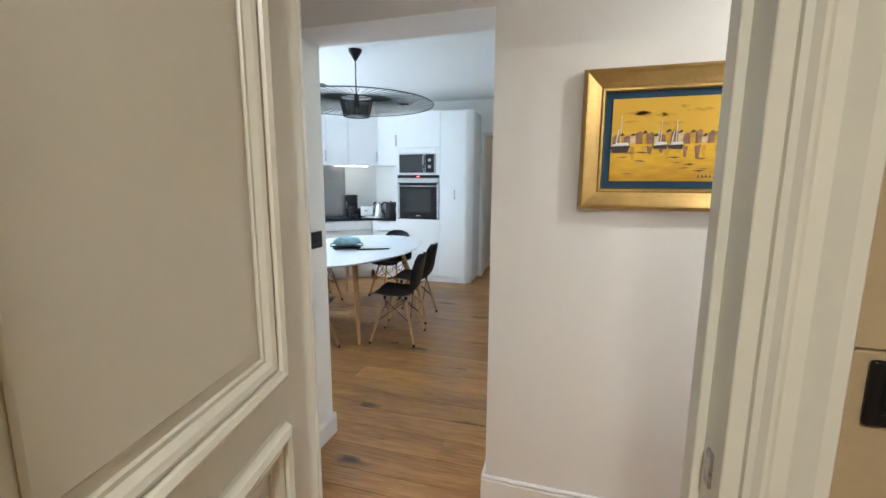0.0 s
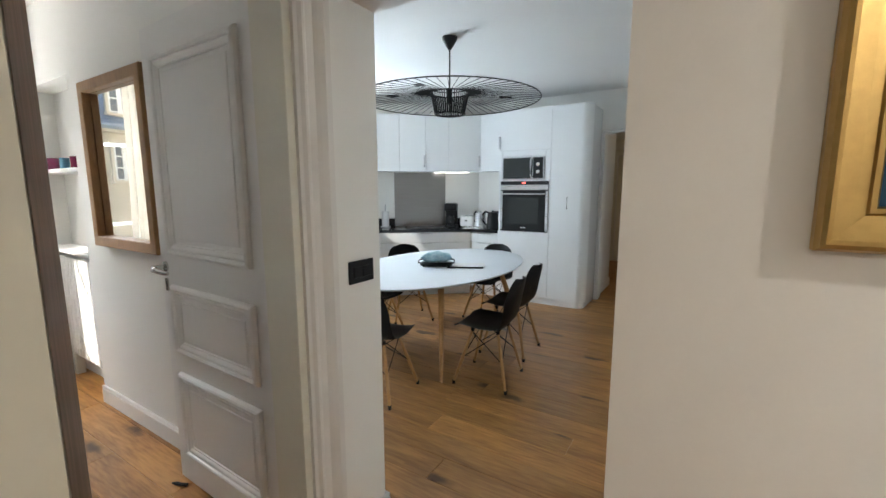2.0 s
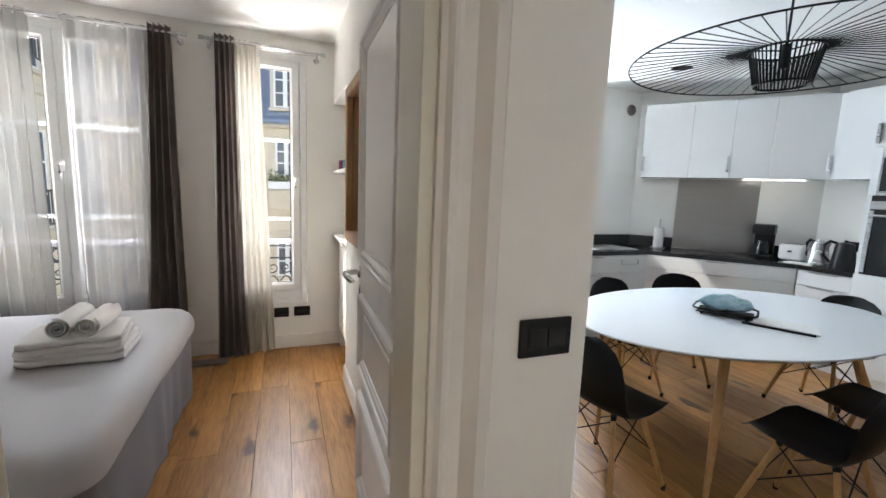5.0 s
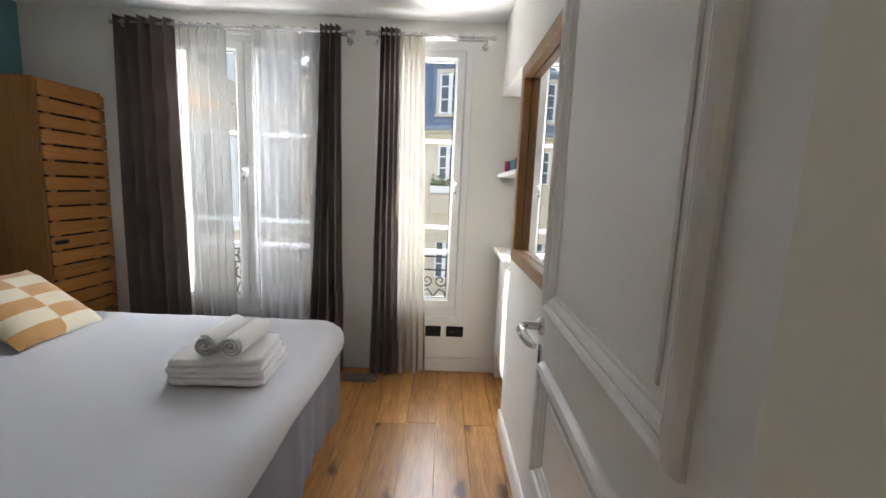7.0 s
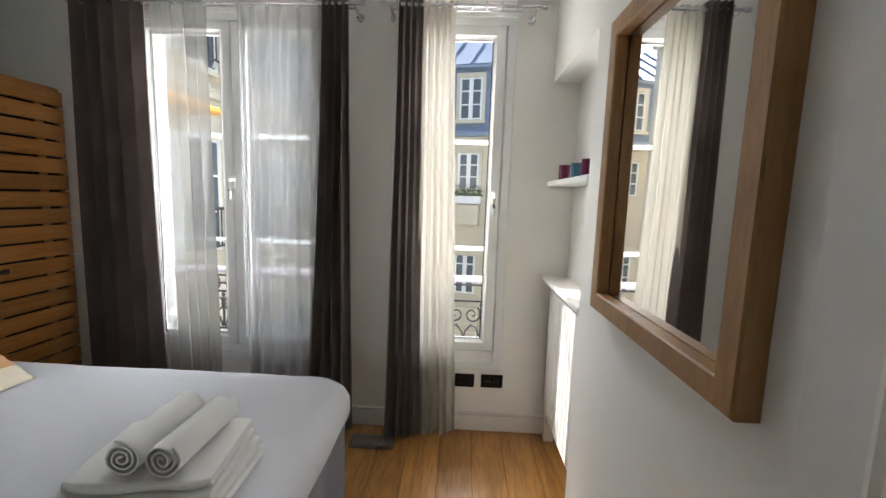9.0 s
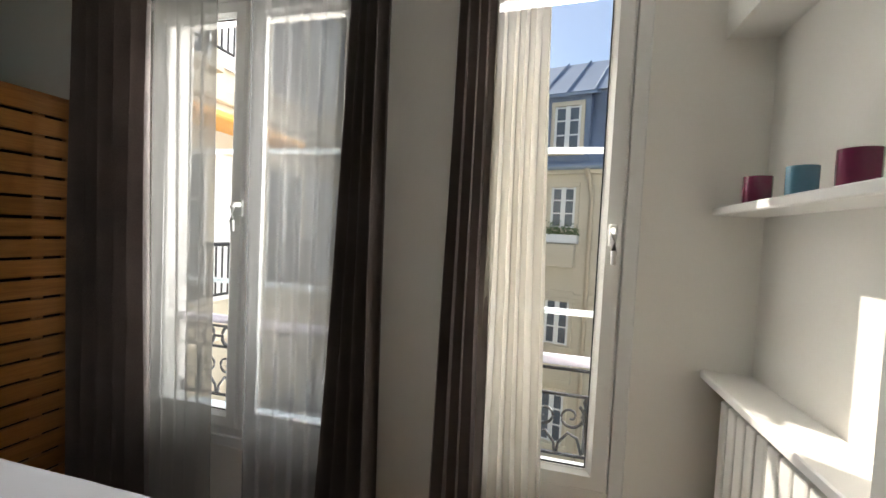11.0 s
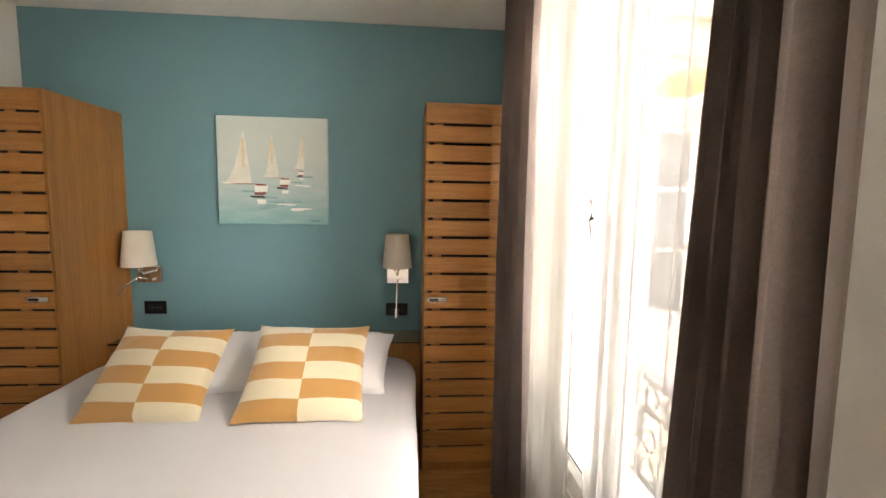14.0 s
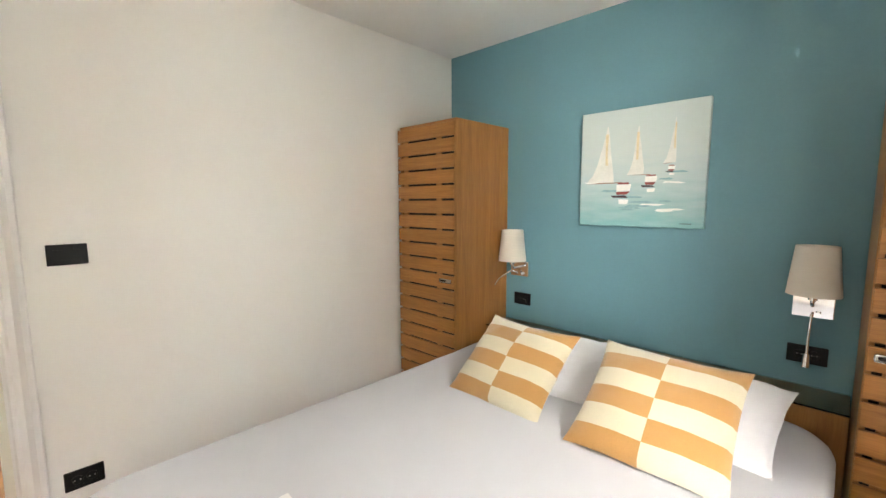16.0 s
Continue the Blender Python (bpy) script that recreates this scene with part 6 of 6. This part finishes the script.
house = thing("opposite_house", "cream rendered courtyard house with a zinc mansard roof", "building", TURNED)
FX = -14.0
b = B()
box(b, FX - 6, FX, -8, 12, -9, 3.25)
part("wall", b, PALE, house)
b = B()
for z in (3.25, -0.05, 0.06):
    box(b, FX, FX + (0.18 if z > 3 else 0.06), -8, 12, z - 0.12, z, 0.02)
part("cornice", b, PALE, house)
bm = shell(B(), [[(FX + 0.08, -8, 3.25), (FX + 0.08, 12, 3.25), (FX - 6, 12, 3.25), (FX - 6, -8, 3.25)], [(FX - 0.55, -8, 5.4), (FX - 0.55, 12, 5.4), (FX - 6, 12, 5.4), (FX - 6, -8, 5.4)]])
roof = part("roof", bm, SLATE, house)
bm = shell(B(), [[(FX - 0.45, -8, 5.4), (FX - 0.45, 12, 5.4), (FX - 6, 12, 5.4), (FX - 6, -8, 5.4)], [(FX - 3.4, -8, 7.3), (FX - 3.4, 12, 7.3), (FX - 3.6, 12, 7.3), (FX - 3.6, -8, 7.3)]])
part("zinc_slope", bm, ZINC, house)
for k in range(28):
    y = -7.8 + k * 0.7
    part("zinc_seam", tube(B(), [(FX - 0.43, y, 5.42), (FX - 3.38, y, 7.33)], 0.035, 4), ZINC, roof)
part("gutter", tube(B(), [(FX + 0.22, -8, 3.30), (FX + 0.22, 12, 3.30)], 0.08, 8), ZINC, house, "", True)
TO_US = pose(0, 0, 0, 0, 0, -90)
for k, y in enumerate((-5.2, -3.1, -1.0, 1.45, 3.3, 5.4, 7.5, 9.6)):
    for z in (-6.4, -3.9, -1.3, 1.75):
        far_window(house, Matrix.Translation((FX, y, z)) @ TO_US, 0.62, 1.05 if z > 0 else 1.3)
    d = B()
    box(d, FX - 1.2, FX + 0.02, y - 0.55, y + 0.55, 3.5, 5.15, 0.01)
    dm = part("dormer", d, SLATE, house)
    far_window(house, Matrix.Translation((FX + 0.03, y, 3.72)) @ TO_US, 0.66, 1.15)
    d = shell(B(), [[(FX + 0.18, y - 0.7, 5.1), (FX + 0.18, y + 0.7, 5.1), (FX - 1.0, y + 0.7, 5.45), (FX - 1.0, y - 0.7, 5.45)], [(FX + 0.18, y - 0.7, 5.17), (FX + 0.18, y + 0.7, 5.17), (FX - 1.0, y + 0.7, 5.55), (FX - 1.0, y - 0.7, 5.55)]])
    part("dormer_roof", d, ZINC, dm)
part("drainpipe", tube(B(), [(FX + 0.22, 2.02, 3.25), (FX + 0.15, 2.10, 2.9), (FX + 0.10, 2.16, 2.6), (FX + 0.10, 2.16, -8.5)], 0.06, 10), PLASTER, house, "cream drainpipe", True)
LOUVRE = material("cream_louvre", (0.62, 0.55, 0.42), 0.6, 0, 0.06, 5)
for y, z in ((1.42, 0.75), (1.5, -2.25)):
    crate = thing("air_conditioner", "cream louvred air conditioner box under a far window", "air conditioner", TURNED @ pose(FX + 0.02, y, z))
    b = B()
    box(b, 0, 0.28, -0.42, 0.42, 0, 0.58, 0.01)
    part("case", b, LOUVRE, crate)
    for side in (-0.2, 0.2):
        for k in range(8):
            b = B()
            box(b, 0.28, 0.295, side - 0.17, side + 0.17, 0.06 + k * 0.06, 0.095 + k * 0.06)
            part("slat", b, LOUVRE, crate)
bx = thing("window_box", "white window box with green plants on a far sill", "window box", TURNED @ pose(FX + 0.05, 1.45, 1.36))
b = B()
box(b, 0, 0.26, -0.45, 0.45, 0, 0.22, 0.01)
part("trough", b, FAR_WHITE, bx)
lv = B()
rl = random.Random(9)
for k in range(260):
    c = Vector((rl.uniform(0.0, 0.28), rl.uniform(-0.45, 0.45), 0.2 + abs(rl.gauss(0, 0.12))))
    d1, d2 = Vector((rl.uniform(-1, 1), rl.uniform(-1, 1), rl.uniform(-0.3, 1))).normalized() * 0.06, Vector((rl.uniform(-1, 1), rl.uniform(-1, 1), rl.uniform(-1, 1))).normalized() * 0.025
    lv.faces.new([lv.verts.new(c - d1), lv.verts.new(c + d2), lv.verts.new(c + d1), lv.verts.new(c - d2)])
tagged(part("leaves", lv, LEAFY, bx), kind="stuff")

side = thing("side_house", "cream rendered courtyard wing seen beside the window", "building")
b = B()
box(b, -14.0, -5.4, -9, -3.0, -9, 5.7)
part("wall", b, PALE, side)
b = B()
box(b, -14.0, -5.25, -9, -2.85, 5.7, 6.1, 0.04)
box(b, -14.0, -5.35, -9, -2.94, 3.0, 3.18, 0.02)
box(b, -14.0, -5.35, -9, -2.94, -0.1, 0.05, 0.02)
part("cornice", b, PALE, side)
TO_Y = pose(0, 0, 0)
for x in (-6.6, -8.6, -10.6, -12.6):
    for z in (-6.2, -3.2, 0.45, 3.45):
        far_window(side, Matrix.Translation((x, -3.0, z)) @ TO_Y, 0.9, 1.9)
        for s in (-1, 1):
            b = B()
            box(b, x + s * 0.78 - 0.26, x + s * 0.78 + 0.26, -2.99, -2.955, z, z + 1.9, 0.004)
            sh = part("shutter", b, FAR_WHITE, side)
            for k in range(24):
                b = B()
                box(b, x + s * 0.78 - 0.22, x + s * 0.78 + 0.22, -2.957, -2.945, z + 0.06 + k * 0.075, z + 0.10 + k * 0.075)
                part("slat", b, FAR_WHITE, sh)
        rl2 = tube(B(), [(x - 0.6, -2.78, z + 0.75), (x + 0.6, -2.78, z + 0.75)], 0.025, 8)
        tube(rl2, [(x - 0.6, -2.78, z + 0.12), (x + 0.6, -2.78, z + 0.12)], 0.018, 8)
        for k in range(13):
            tube(rl2, [(x - 0.6 + k * 0.1, -2.78, z + 0.12), (x - 0.6 + k * 0.1, -2.78, z + 0.75)], 0.012, 6)
        part("balcony_grille", rl2, IRON, side)
AWN = material("orange_awning", (0.62, 0.30, 0.06), 0.8, 0, 0.1, 6)
b = B()
box(b, -8.2, -6.0, -2.95, -2.35, 2.62, 2.70, 0.02, None)
single("awning", b, AWN, "orange awning above a far window", "awning")
part("drainpipe", tube(B(), [(-5.7, -2.88, 5.6), (-5.7, -2.88, -8.8)], 0.06, 10), PLASTER, side, "cream drainpipe", True)
COBBLE = material("courtyard_paving", (0.24, 0.23, 0.21), 0.85, 0, 0.2, 2, 0.6, 20)
b = B()
box(b, -600, 600, -600, 600, -9.3, -9.0)
single("ground", b, COBBLE, "grey paved courtyard ground", "ground", kind="structure")


# ---- floor planks ----
floor("floor_bedroom", "knotty oiled oak plank floor of the bedroom", [(XW, -1.315, YS, 1.905)], 11)
floor("floor_hall", "knotty oiled oak plank floor of the hall", [(-1.315, 1.8, 0.66, 1.72)], 12)
floor("floor_kitchen", "knotty oiled oak plank floor of the kitchen", [(-4.4, 0.7, 1.72, 6.38)], 13)
floor("floor_corridor", "oiled oak plank floor of the corridor", [(-2.4, -0.35, 6.38, 9.75)], 14, joined=True)
floor("floor_bathroom", "plain bathroom floor", [(-1.25, 1.3, -1.8, 0.66)], 15, joined=True)
